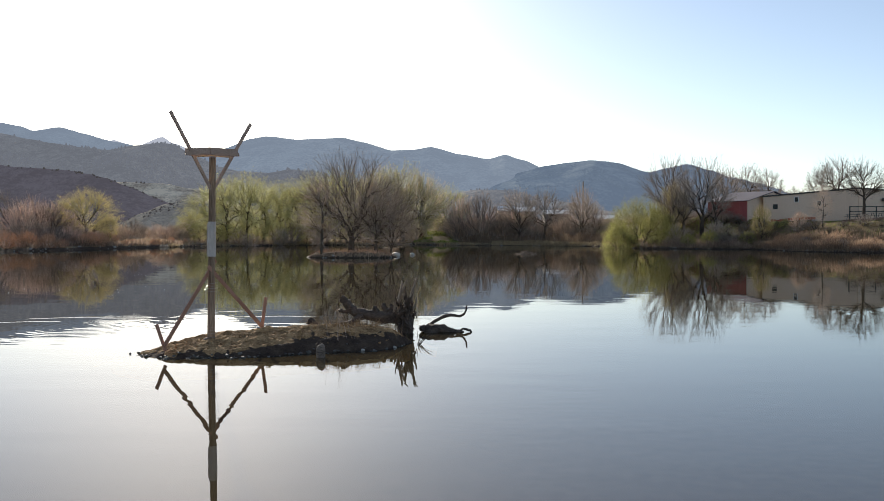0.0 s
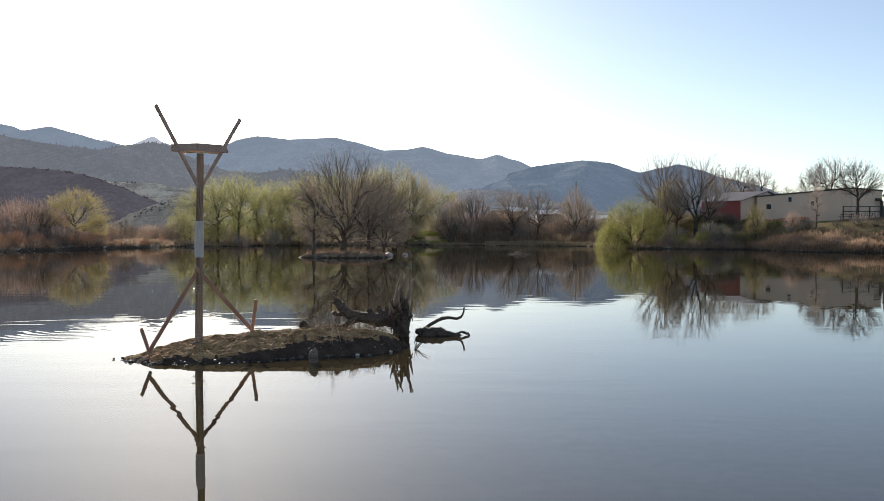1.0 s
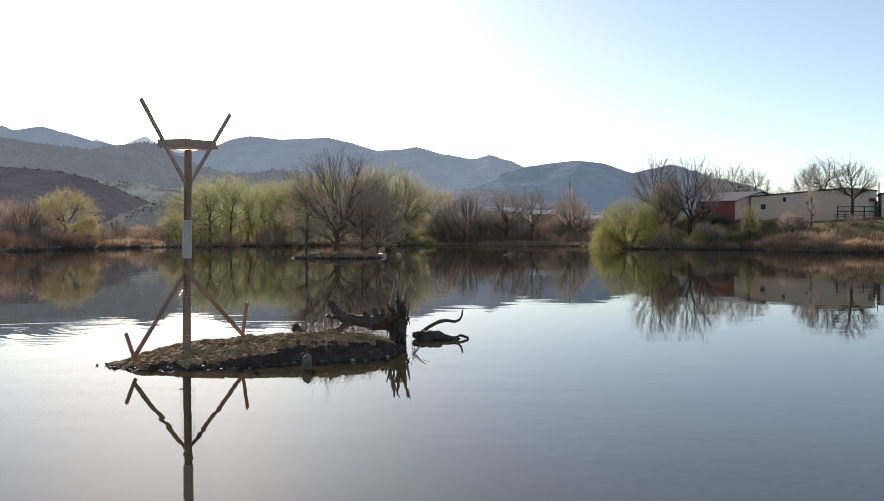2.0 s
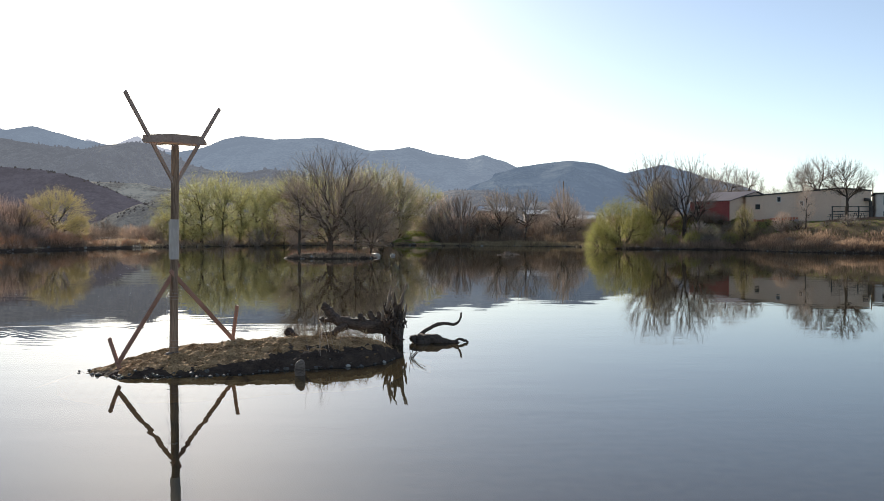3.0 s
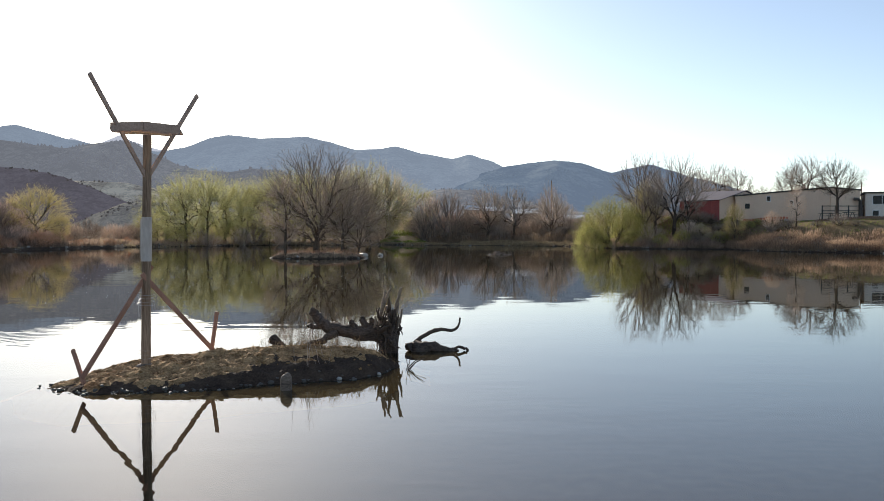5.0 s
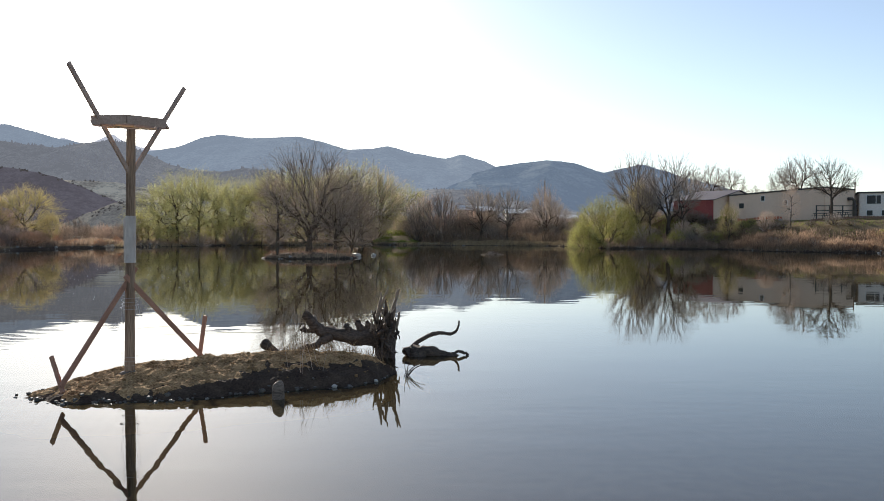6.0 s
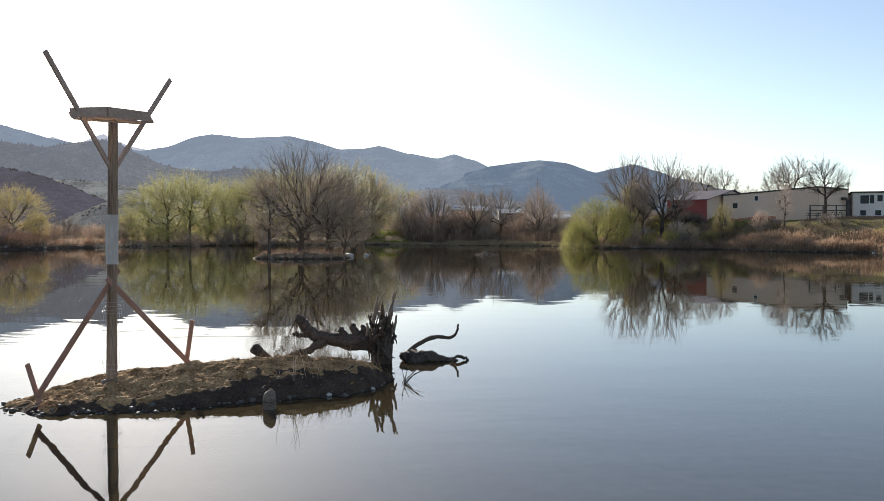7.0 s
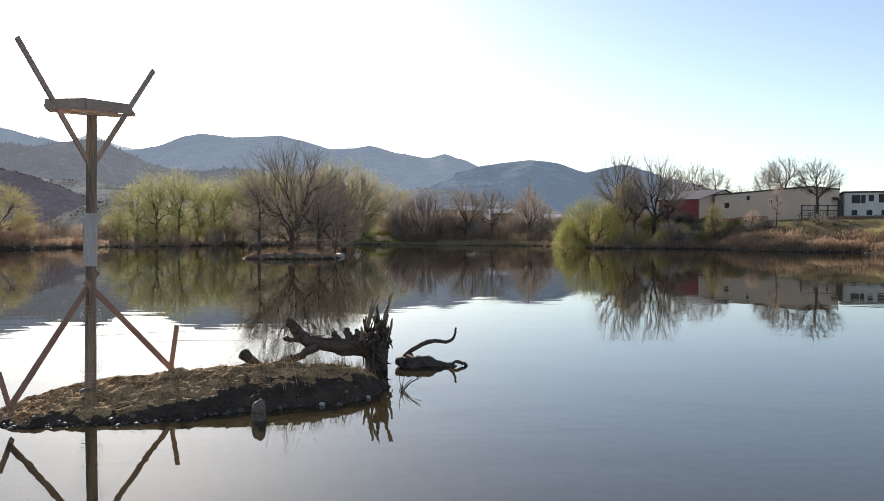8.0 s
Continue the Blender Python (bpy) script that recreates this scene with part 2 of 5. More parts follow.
BED = material("ochre_pond_bed", (0.30, 0.155, 0.045), (0.50, 0.27, 0.085), 2.5, 0.9, 20.0, 0.5, 0.02, gloss=0.03)
CHALK = material("pale_stone", (0.30, 0.285, 0.26), (0.52, 0.50, 0.46), 5.0, 0.7, 30.0, 0.3, 0.01)
WIRE = material("thin_wire", (0.35, 0.35, 0.35), (0.55, 0.55, 0.55), 5.0, 0.35, 30.0, 0.0, metal=0.9)
# last tuple on every hill: haze painted as glow, tint then strength
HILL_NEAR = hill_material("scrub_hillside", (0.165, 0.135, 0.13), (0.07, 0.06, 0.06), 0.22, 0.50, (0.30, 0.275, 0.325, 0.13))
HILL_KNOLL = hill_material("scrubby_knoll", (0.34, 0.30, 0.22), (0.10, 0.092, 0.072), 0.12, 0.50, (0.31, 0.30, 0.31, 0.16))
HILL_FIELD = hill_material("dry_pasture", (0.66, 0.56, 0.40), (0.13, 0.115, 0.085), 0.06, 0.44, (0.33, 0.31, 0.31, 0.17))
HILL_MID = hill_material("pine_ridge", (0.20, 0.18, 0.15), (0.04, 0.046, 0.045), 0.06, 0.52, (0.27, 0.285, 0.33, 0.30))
# the far range carries more painted haze than the east, being nearer the sun
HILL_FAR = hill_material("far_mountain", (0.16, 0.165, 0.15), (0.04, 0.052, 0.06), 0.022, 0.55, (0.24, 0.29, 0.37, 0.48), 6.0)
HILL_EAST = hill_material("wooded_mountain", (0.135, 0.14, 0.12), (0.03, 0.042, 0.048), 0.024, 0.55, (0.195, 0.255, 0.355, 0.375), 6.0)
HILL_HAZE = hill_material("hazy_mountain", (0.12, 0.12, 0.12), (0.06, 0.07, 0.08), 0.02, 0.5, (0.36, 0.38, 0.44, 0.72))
# plants on the hills glow faintly to imitate the haze before them
SCRUB = material("dark_scrub", (0.07, 0.062, 0.05), (0.14, 0.12, 0.095), 0.2, 0.9, 2.0, 0.0, vary=0.4, gloss=0.0, haze_glow=(0.30, 0.27, 0.30, 0.06))
PINE = material("distant_pine", (0.055, 0.062, 0.06), (0.09, 0.10, 0.095), 0.2, 0.9, 2.0, 0.0, vary=0.4, gloss=0.0, haze_glow=(0.27, 0.285, 0.34, 0.31))
FAR_PINE = material("far_mountain_woods", (0.04, 0.05, 0.05), (0.08, 0.09, 0.085), 0.2, 0.9, 2.0, 0.0, vary=0.4, gloss=0.0, haze_glow=(0.19, 0.25, 0.345, 0.36))
# white flecks that imitate glints on the water
GLINT_SPECK = material("white_glint_speck", (0.7, 0.7, 0.68), (0.85, 0.85, 0.83), 5.0, 0.8, 30.0, 0.0)
RED_WALL = material("red_metal_siding", (0.35, 0.095, 0.088), (0.45, 0.135, 0.125), 0.3, 0.55, 4.0, 0.15, 0.02)
TAN_WALL = material("tan_metal_siding", (0.68, 0.52, 0.39), (0.78, 0.61, 0.47), 0.3, 0.6, 4.0, 0.1, 0.02)
WHITE_WALL = material("off_white_plaster", (0.70, 0.64, 0.57), (0.84, 0.78, 0.70), 0.4, 0.7, 4.0, 0.15, 0.02)
ROOF = material("grey_metal_roof", (0.09, 0.078, 0.09), (0.15, 0.13, 0.145), 0.3, 0.7, 4.0, 0.1, 0.02, gloss=0.15)
TRIM = material("dark_trim", (0.05, 0.045, 0.04), (0.09, 0.08, 0.07), 1.0, 0.6, 10.0, 0.0)
GLASS = material("dark_window_glass", (0.015, 0.018, 0.02), (0.03, 0.035, 0.04), 1.0, 0.25, 4.0, 0.0, gloss=0.25)
PAINT = material("white_paint", (0.66, 0.66, 0.64), (0.80, 0.80, 0.78), 1.0, 0.6, 8.0, 0.05, 0.01)
FENCE = material("brown_fence_boards", (0.14, 0.085, 0.06), (0.26, 0.17, 0.12), 0.8, 0.8, 6.0, 0.2, 0.02)
DULL_WALL = material("dull_siding", (0.17, 0.14, 0.13), (0.27, 0.225, 0.205), 0.8, 0.8, 6.0, 0.2, 0.02)
ORANGE = material("faded_orange_plastic", (0.42, 0.12, 0.06), (0.56, 0.20, 0.11), 1.0, 0.6, 8.0, 0.05, 0.01)
TEAL = material("dark_teal_paint", (0.03, 0.07, 0.065), (0.06, 0.12, 0.11), 0.6, 0.6, 6.0, 0.05, 0.01)


# ---- building blocks ----
def mesh_of(name, verts, faces, smooth=False):
    me = bpy.data.meshes.new(name)
    me.from_pydata([tuple(v) for v in verts], [], [tuple(f) for f in faces])
    if smooth:
        me.polygons.foreach_set("use_smooth", [True] * len(me.polygons))
    me.update()
    return me


def part(name, shape, mat, parent=None, label="", smooth=False):
    """Links a bmesh, a (verts, faces) pair or a mesh as one object under a thing."""
    if isinstance(shape, bmesh.types.BMesh):
        me = bpy.data.meshes.new(name)
        shape.to_mesh(me)
        shape.free()
        if smooth:
            me.polygons.foreach_set("use_smooth", [True] * len(me.polygons))
    elif isinstance(shape, tuple):
        me = mesh_of(name, *shape, smooth=smooth)
    else:
        me = shape
    if not me.materials:
        me.materials.append(mat)
    ob = new(name, me)
    if parent:
        ob.parent = parent
    if label:
        tagged(ob, label)
    return ob


def thing(name, x, y, z, label, category, group="", rz=0.0, scale=1.0):
    ob = new(name)
    ob.empty_display_size = 0.2
    ob.matrix_basis = pose(x, y, z, 0, 0, rz) @ Matrix.Scale(scale, 4)
    return tagged(ob, label, category, group)


def tube(out, points, radii, sides=5, cap=True):
    """Adds a tapering tube along the points to out = (verts, faces)."""
    verts, faces = out
    start = len(verts)
    pts = [Vector(p) for p in points]
    last = len(pts) - 1
    for i, p in enumerate(pts):
        d = pts[min(i + 1, last)] - pts[max(i - 1, 0)]
        if d.length < 1e-6:
            d = Vector((0, 0, 1))
        d.normalize()
        a = d.cross(Vector((0.31, 0.95, 0.05)))
        if a.length < 1e-3:
            a = d.cross(Vector((1, 0, 0)))
        a.normalize()
        b = d.cross(a)
        for k in range(sides):
            w = 2 * math.pi * k / sides
            verts.append(p + (a * math.cos(w) + b * math.sin(w)) * radii[i])
    for i in range(last):
        for k in range(sides):
            q, r = start + i * sides, (k + 1) % sides
            faces.append((q + k, q + r, q + sides + r, q + sides + k))
    if cap:
        faces.append(tuple(start + k for k in reversed(range(sides))))
        faces.append(tuple(start + last * sides + k for k in range(sides)))
    return out


def board(out, a, b, width, thick, side=(0, 1, 0)):
    """Adds a squared timber from a to b; its width lies across the given side direction."""
    verts, faces = out
    a, b = Vector(a), Vector(b)
    d = (b - a).normalized()
    s = Vector(side)
    s = (s - d * s.dot(d)).normalized()
    w = d.cross(s)
    n = len(verts)
    for p in (a, b):
        for i, j in ((-1, -1), (1, -1), (1, 1), (-1, 1)):
            verts.append(p + w * (i * width / 2) + s * (j * thick / 2))
    faces += [(n + 3, n + 2, n + 1, n), (n + 4, n + 5, n + 6, n + 7)]
    faces += [(n + k, n + (k + 1) % 4, n + 4 + (k + 1) % 4, n + 4 + k) for k in range(4)]
    return out


def box(out, x0, y0, z0, x1, y1, z1):
    verts, faces = out
    n = len(verts)
    verts += [Vector(p) for p in ((x0, y0, z0), (x1, y0, z0), (x1, y1, z0), (x0, y1, z0),
                                  (x0, y0, z1), (x1, y0, z1), (x1, y1, z1), (x0, y1, z1))]
    faces += [tuple(n + i for i in f) for f in ((3, 2, 1, 0), (4, 5, 6, 7), (0, 1, 5, 4), (1, 2, 6, 5), (2, 3, 7, 6), (3, 0, 4, 7))]
    return out


def pebble(seed, flat=0.7, rough=0.25, subdivisions=2):
    """A worn stone of about unit radius."""
    bm = bmesh.new()
    bmesh.ops.create_icosphere(bm, subdivisions=subdivisions, radius=1.0)
    off = Vector((seed * 3.7, seed * 1.3, seed * 7.1))
    for v in bm.verts:
        v.co *= 1 + rough * noise.noise(v.co * 1.1 + off) + 0.3 * rough * noise.noise(v.co * 3.1 + off)
        v.co.z *= flat
    return bm


def curve_at(keys, u):
    """A smooth curve through (place, value) keys."""
    if u <= keys[0][0]:
        return keys[0][1]
    for (a, va), (b, vb) in zip(keys, keys[1:]):
        if u <= b:
            s = (u - a) / (b - a)
            s = s * s * (3 - 2 * s) * 0.5 + s * 0.5
            return va + (vb - va) * s
    return keys[-1][1]


def step(a, b, u):
    s = min(1.0, max(0.0, (u - a) / (b - a)))
    return s * s * (3 - 2 * s)


# ---- ground, pond and hills ----
POND = Vector((0.0, 60.0))
SHORE = [(72, 100), (71, 120), (69, 132), (64.5, 134), (58.5, 141), (55, 157), (46, 161), (36, 163), (33, 177), (29, 190), (10, 197), (-10, 206),
         (-36, 201), (-42, 194), (-56, 180), (-63, 167), (-67, 152), (-70, 140), (-74, 120), (-76, 80), (-72, 30), (-55, -15), (-20, -38), (20, -40),
         (55, -15), (72, 40)]
RIM = sorted((math.atan2(y - POND.y, x - POND.x) % (2 * math.pi), math.hypot(x - POND.x, y - POND.y)) for x, y in SHORE)
RIM = [(RIM[-1][0] - 2 * math.pi, RIM[-1][1])] + RIM + [(RIM[0][0] + 2 * math.pi, RIM[0][1])]


def rim(a):
    """How far the shore lies from the pond's middle in the direction a."""
    a %= 2 * math.pi
    return curve_at(RIM, a) + 0.7 * noise.noise((math.cos(a) * 14, math.sin(a) * 14, 3)) + 0.5 * noise.noise((math.cos(a) * 50, math.sin(a) * 50, 5))


def land(x, y):
    """The height of the ground."""
    r, a = math.hypot(x - POND.x, y - POND.y), math.atan2(y - POND.y, x - POND.x)
    d = r - rim(a)
    if d < 0:
        return max(-1.6, 0.25 * d) - 0.02
    z = 0.55 * (1 - math.exp(-d / 1.0)) + 0.02 * min(d, 30)
    east = step(30, 56, x) * step(60, 110, y)
    z += east * 4.6 * step(1.5, 20, d)
    z += 0.5 * step(2, 15, d) * noise.noise((x * 0.05, y * 0.05, 0)) + 0.12 * min(1, d) * noise.noise((x * 0.4, y * 0.4, 2))
    z += 1.3 * step(47, 52, x) * step(65, 60, x) * step(157, 168, y) * step(200, 182, y)
    z += 2.4 * step(203, 226, y) * step(6.5, 3.0, abs(x + 5.5)) * step(260, 235, y)
    if d > 250:
        z = z * (1 - step(250, 500, d)) + 3.0 * step(250, 500, d)
    return z


def make_ground():
    rings = [-40, -14, -7, -3.5, -1.6, -0.7, -0.2, 0.15, 0.5, 0.9, 1.5, 2.3, 3.4, 5, 7, 9, 11.5, 14, 17, 20, 24, 29, 35, 45, 60, 85, 130, 200, 320, 520, 900,
             1700, 3000, 4700]
    count = 420
    verts, faces = [(POND.x, POND.y, -1.6)], []
    for d in rings:
        for k in range(count):
            a = 2 * math.pi * k / count
            r = max(rim(a) + d, 2.0) if d < 200 else d + 110 + (rim(a) - 110) * 0.2
            x, y = POND.x + r * math.cos(a), POND.y + r * math.sin(a)
            verts.append((x, y, land(x, y)))
    for k in range(count):
        faces.append((0, 1 + k, 1 + (k + 1) % count))
    for i in range(len(rings) - 1):
        for k in range(count):
            p, q = 1 + i * count, (k + 1) % count
            faces.append((p + k, p + count + k, p + count + q, p + q))
    return verts, faces


ground = tagged(part("ground", make_ground(), EARTH, smooth=True), "bare brown banks and dry meadow round a pond", "ground", kind="structure")
# damp mud on the bed; along the waterline it paints the undercut's dark shade
ground.data.materials.append(SHADED_LOAM)
for f in ground.data.polygons:
    if f.center.z < 0.42:
        f.material_index = 1


def make_water():
    count, verts, faces = 300, [], []
    for k in range(count):
        a = 2 * math.pi * k / count
        r = rim(a) + 0.6
        verts.append((POND.x + r * math.cos(a), POND.y + r * math.sin(a), 0.0))
    return verts, [tuple(range(count))]


tagged(part("water", make_water(), WATER), "calm dark pond water with faint ripples", "water", kind="structure")


def make_hill(name, crest, y, front, back, mat, label, spur=0.25, grain=60.0, cols=200, rows=44):
    """A range of hills: a crest line of (x, height) keys at the depth y, falling to its feet in front and behind."""
    x0, x1 = crest[0][0], crest[-1][0]
    verts, faces = [], []

    def surface(x, depth):
        fall = 1 + depth / front if depth < 0 else 1 - depth / back
        ridged = 1 - abs(noise.noise((x / (grain * 2.2), depth / (grain * 7), 1.7))) * 2.4
        rough = noise.fractal((x / grain, (y + depth) / grain, 0.3), 0.8, 2.1, 5)
        z = curve_at(crest, x) * fall * (1 + spur * ridged * (1 - fall) * 2.2) + rough * grain * 0.05 * min(1.0, fall * 3) * (1.25 - fall)
        return x + rough * grain * 0.05, y + depth, z + 0.3 * fall - 6 * (1 - fall)

    for j in range(rows + 1):
        v = 2 * j / rows - 1
        depth = -front * abs(v) ** 1.9 if v < 0 else back * v ** 1.9
        for i in range(cols + 1):
            verts.append(surface(x0 + (x1 - x0) * i / cols, depth))
    for j in range(rows):
        for i in range(cols):
            p = j * (cols + 1) + i
            faces.append((p, p + 1, p + cols + 2, p + cols + 1))
    tagged(part(name, (verts, faces), mat, smooth=True), label, "mountain", kind="structure")
    return surface


def plant(name, surface, x0, x1, d0, d1, count, low, high, mat, label, seed, slim=0.5, sides=6):
    """Scattered bushes or conifers on a hill, as one object."""
    r = random.Random(seed)
    out = ([], [])
    for _ in range(count):
        x, d = r.uniform(x0, x1), r.uniform(d0, d1)
        if noise.noise((x * 0.010, d * 0.016, seed)) < 0.05 and d < -2:
            continue
        p = Vector(surface(x, d))
        h = r.uniform(low, high)
        n = len(out[0])
        tube(out, [p - Vector((0, 0, h * 0.3)), p + Vector((0, 0, h * 0.25)), p + Vector((0, 0, h * 0.65)), p + Vector((0, 0, h))], [h * slim * 0.9, h * slim, h * slim * 0.7, h * 0.05], sides, cap=False)
        for i in range(n, len(out[0])):
            out[0][i] += Vector((r.uniform(-1, 1), r.uniform(-1, 1), r.uniform(-1, 1))) * h * 0.13
    return tagged(part(name, out, mat), label, "shrubs", kind="stuff")


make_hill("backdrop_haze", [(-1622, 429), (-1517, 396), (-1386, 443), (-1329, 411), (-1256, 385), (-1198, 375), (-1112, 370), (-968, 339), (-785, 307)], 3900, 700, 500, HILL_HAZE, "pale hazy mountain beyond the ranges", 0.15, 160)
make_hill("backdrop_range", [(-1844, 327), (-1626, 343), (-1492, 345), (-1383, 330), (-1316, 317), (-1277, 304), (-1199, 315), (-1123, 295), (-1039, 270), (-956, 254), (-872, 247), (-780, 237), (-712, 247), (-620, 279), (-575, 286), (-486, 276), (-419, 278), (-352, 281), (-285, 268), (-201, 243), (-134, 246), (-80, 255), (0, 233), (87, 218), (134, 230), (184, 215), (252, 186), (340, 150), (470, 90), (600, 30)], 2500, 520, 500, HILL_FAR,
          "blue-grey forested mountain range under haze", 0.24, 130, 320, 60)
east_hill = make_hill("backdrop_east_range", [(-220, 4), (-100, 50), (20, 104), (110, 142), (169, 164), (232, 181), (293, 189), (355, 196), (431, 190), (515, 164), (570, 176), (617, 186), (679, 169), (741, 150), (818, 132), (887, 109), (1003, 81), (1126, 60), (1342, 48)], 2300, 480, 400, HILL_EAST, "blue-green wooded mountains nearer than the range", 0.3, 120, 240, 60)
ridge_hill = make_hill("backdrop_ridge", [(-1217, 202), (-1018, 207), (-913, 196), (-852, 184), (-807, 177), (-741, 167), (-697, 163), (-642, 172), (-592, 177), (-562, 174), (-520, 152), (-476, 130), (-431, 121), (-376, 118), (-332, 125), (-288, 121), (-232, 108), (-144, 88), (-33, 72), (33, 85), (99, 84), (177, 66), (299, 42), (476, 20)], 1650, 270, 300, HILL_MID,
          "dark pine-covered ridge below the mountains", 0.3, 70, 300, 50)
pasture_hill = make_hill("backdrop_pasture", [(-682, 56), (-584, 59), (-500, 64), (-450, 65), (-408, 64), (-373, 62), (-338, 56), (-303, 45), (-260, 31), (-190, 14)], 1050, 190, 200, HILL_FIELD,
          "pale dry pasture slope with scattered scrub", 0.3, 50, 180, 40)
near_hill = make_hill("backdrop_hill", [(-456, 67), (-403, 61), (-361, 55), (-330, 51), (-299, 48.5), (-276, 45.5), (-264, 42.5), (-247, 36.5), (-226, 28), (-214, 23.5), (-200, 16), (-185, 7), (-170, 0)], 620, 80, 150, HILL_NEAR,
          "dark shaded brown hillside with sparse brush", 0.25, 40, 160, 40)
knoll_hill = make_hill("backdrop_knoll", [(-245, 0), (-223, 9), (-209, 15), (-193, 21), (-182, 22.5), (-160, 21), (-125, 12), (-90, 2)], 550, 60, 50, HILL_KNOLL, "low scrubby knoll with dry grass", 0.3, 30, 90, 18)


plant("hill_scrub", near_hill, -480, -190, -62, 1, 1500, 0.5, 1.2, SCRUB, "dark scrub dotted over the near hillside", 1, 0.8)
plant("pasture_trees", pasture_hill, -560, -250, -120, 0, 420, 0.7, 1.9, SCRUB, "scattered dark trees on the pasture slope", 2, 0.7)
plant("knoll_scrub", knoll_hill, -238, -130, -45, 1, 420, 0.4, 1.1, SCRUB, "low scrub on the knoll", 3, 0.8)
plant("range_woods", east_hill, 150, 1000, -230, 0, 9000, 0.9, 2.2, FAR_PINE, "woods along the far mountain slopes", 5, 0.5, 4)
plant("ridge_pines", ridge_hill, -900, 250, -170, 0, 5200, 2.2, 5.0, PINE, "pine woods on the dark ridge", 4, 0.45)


# ---- the islet with the nesting pole ----
ISLET_FRONT = [(-8.75, 21.7), (-8.4, 21.2), (-7.4, 20.65), (-6.0, 20.88), (-4.9, 21.1), (-4.0, 21.6), (-3.0, 22.0), (-2.0, 22.3), (-1.5, 22.9), (-1.18, 23.8), (-1.05, 24.1)]
ISLET_CREST = [(-8.75, 21.75), (-8.0, 21.9), (-6.9, 22.5), (-6.0, 22.75), (-4.5, 23.3), (-3.0, 23.5), (-2.0, 23.65), (-1.4, 24.0), (-1.05, 24.15)]
ISLET_TOP = [(-8.75, -0.02), (-8.2, 0.10), (-7.66, 0.27), (-7.3, 0.38), (-6.8, 0.46), (-6.0, 0.52), (-5.3, 0.57), (-4.2, 0.64), (-3.0, 0.65), (-2.1, 0.57), (-1.65, 0.43), (-1.28, 0.19), (-1.05, -0.02)]


def islet_lines(x):
    wob = 0.10 * noise.noise((x * 1.7, 0, 9)) + 0.05 * noise.noise((x * 5.5, 0, 4))
    f, c, t = curve_at(ISLET_FRONT, x) + wob, curve_at(ISLET_CREST, x), curve_at(ISLET_TOP, x)
    ends = step(-8.8, -7.6, x) * step(-1.0, -1.9, x)
    return min(f, c - 0.05), c, c + 0.15 + 1.2 * ends, t


def islet_height(x, y):
    f, c, b, t = islet_lines(x)
    if y < f:
        return -0.30 * (f - y) - 0.01
    if y > b:
        return -0.30 * (y - b) - 0.01
    v = (y - f) / (c - f) if y < c else 1 - (y - c) / (b - c)
    z = max(t, 0.0) * (v * 0.78 + 0.22 * step(0, 0.22, v)) if y < c else max(t, 0) * step(0, 1, v)
    z += min(1.0, v * 5) * (0.05 * noise.noise((x * 1.6, y * 1.6, 1)) + 0.055 * noise.noise((x * 4.5, y * 4.5, 2)) + 0.03 * abs(noise.noise((x * 9, y * 11, 5))) - 0.02 + 0.012 * noise.noise((x * 23, y * 23, 6)))
    return z


def make_islet():
    cols, rows = 440, 150
    verts, faces = [], []
    for i in range(cols + 1):
        x = -9.3 + 9.0 * i / cols
        f, c, b, t = islet_lines(min(max(x, -8.75), -1.05))
        for j in range(rows + 1):
            u = j / rows
            y = f - 1.2 * (1 - u / 0.16) if u < 0.16 else f + (c - f) * (u - 0.16) / 0.5 if u < 0.66 else c + (b + 0.8 - c) * (u - 0.66) / 0.34
            z = islet_height(x, y) if -8.75 < x < -1.05 else -0.05 - 0.3 * min(abs(x + 8.75), abs(x + 1.05))
            verts.append((x + 0.03 * noise.noise((x * 6, y * 6, 3)), y + 0.04 * noise.noise((x * 6, y * 6, 8)), z))
    for i in range(cols):
        for j in range(rows):
            p = i * (rows + 1) + j
            faces.append((p, p + rows + 1, p + rows + 2, p + 1))
    return verts, faces


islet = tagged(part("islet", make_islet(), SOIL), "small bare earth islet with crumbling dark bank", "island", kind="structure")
# cut bank and wet margin: dark loam, shade painted in; the top is dry
islet.data.materials.append(SHADED_LOAM)
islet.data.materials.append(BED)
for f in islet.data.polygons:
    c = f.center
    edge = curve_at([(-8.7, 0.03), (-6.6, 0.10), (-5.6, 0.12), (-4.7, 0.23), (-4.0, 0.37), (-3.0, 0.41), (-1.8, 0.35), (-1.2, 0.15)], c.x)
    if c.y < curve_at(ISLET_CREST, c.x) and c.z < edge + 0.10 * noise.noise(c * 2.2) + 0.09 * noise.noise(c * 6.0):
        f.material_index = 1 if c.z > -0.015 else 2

# pole, platform and braces
PX, PY = -6.64, 22.15
mast = thing("nesting_platform", PX, PY, 0.0, "tall brown timber nesting platform on a braced pole", "nest platform")


def at_pole(x, y, z):
    return (x - PX, y - PY, z)


def pole_x(z):
    return 0.0135 * (z - 0.3)


def make_pole():
    out, sides, zs = ([], []), 14, [0.0 + 0.28 * i for i in range(20)] + [5.46]
    for z in zs:
        r = 0.104 - 0.0022 * z
        for k in range(sides):
            w = 2 * math.pi * k / sides
            rr = r * (1 + 0.06 * noise.noise((math.cos(w) * 2, math.sin(w) * 2, z * 0.7)))
            out[0].append(Vector((pole_x(z) + rr * math.cos(w), rr * math.sin(w), z)))
    for i in range(len(zs) - 1):
        for k in range(sides):
            a, b = i * sides, (k + 1) % sides
            out[1].append((a + k, a + b, a + sides + b, a + sides + k))
    out[1].append(tuple((len(zs) - 1) * sides + k for k in range(sides)))
    return out


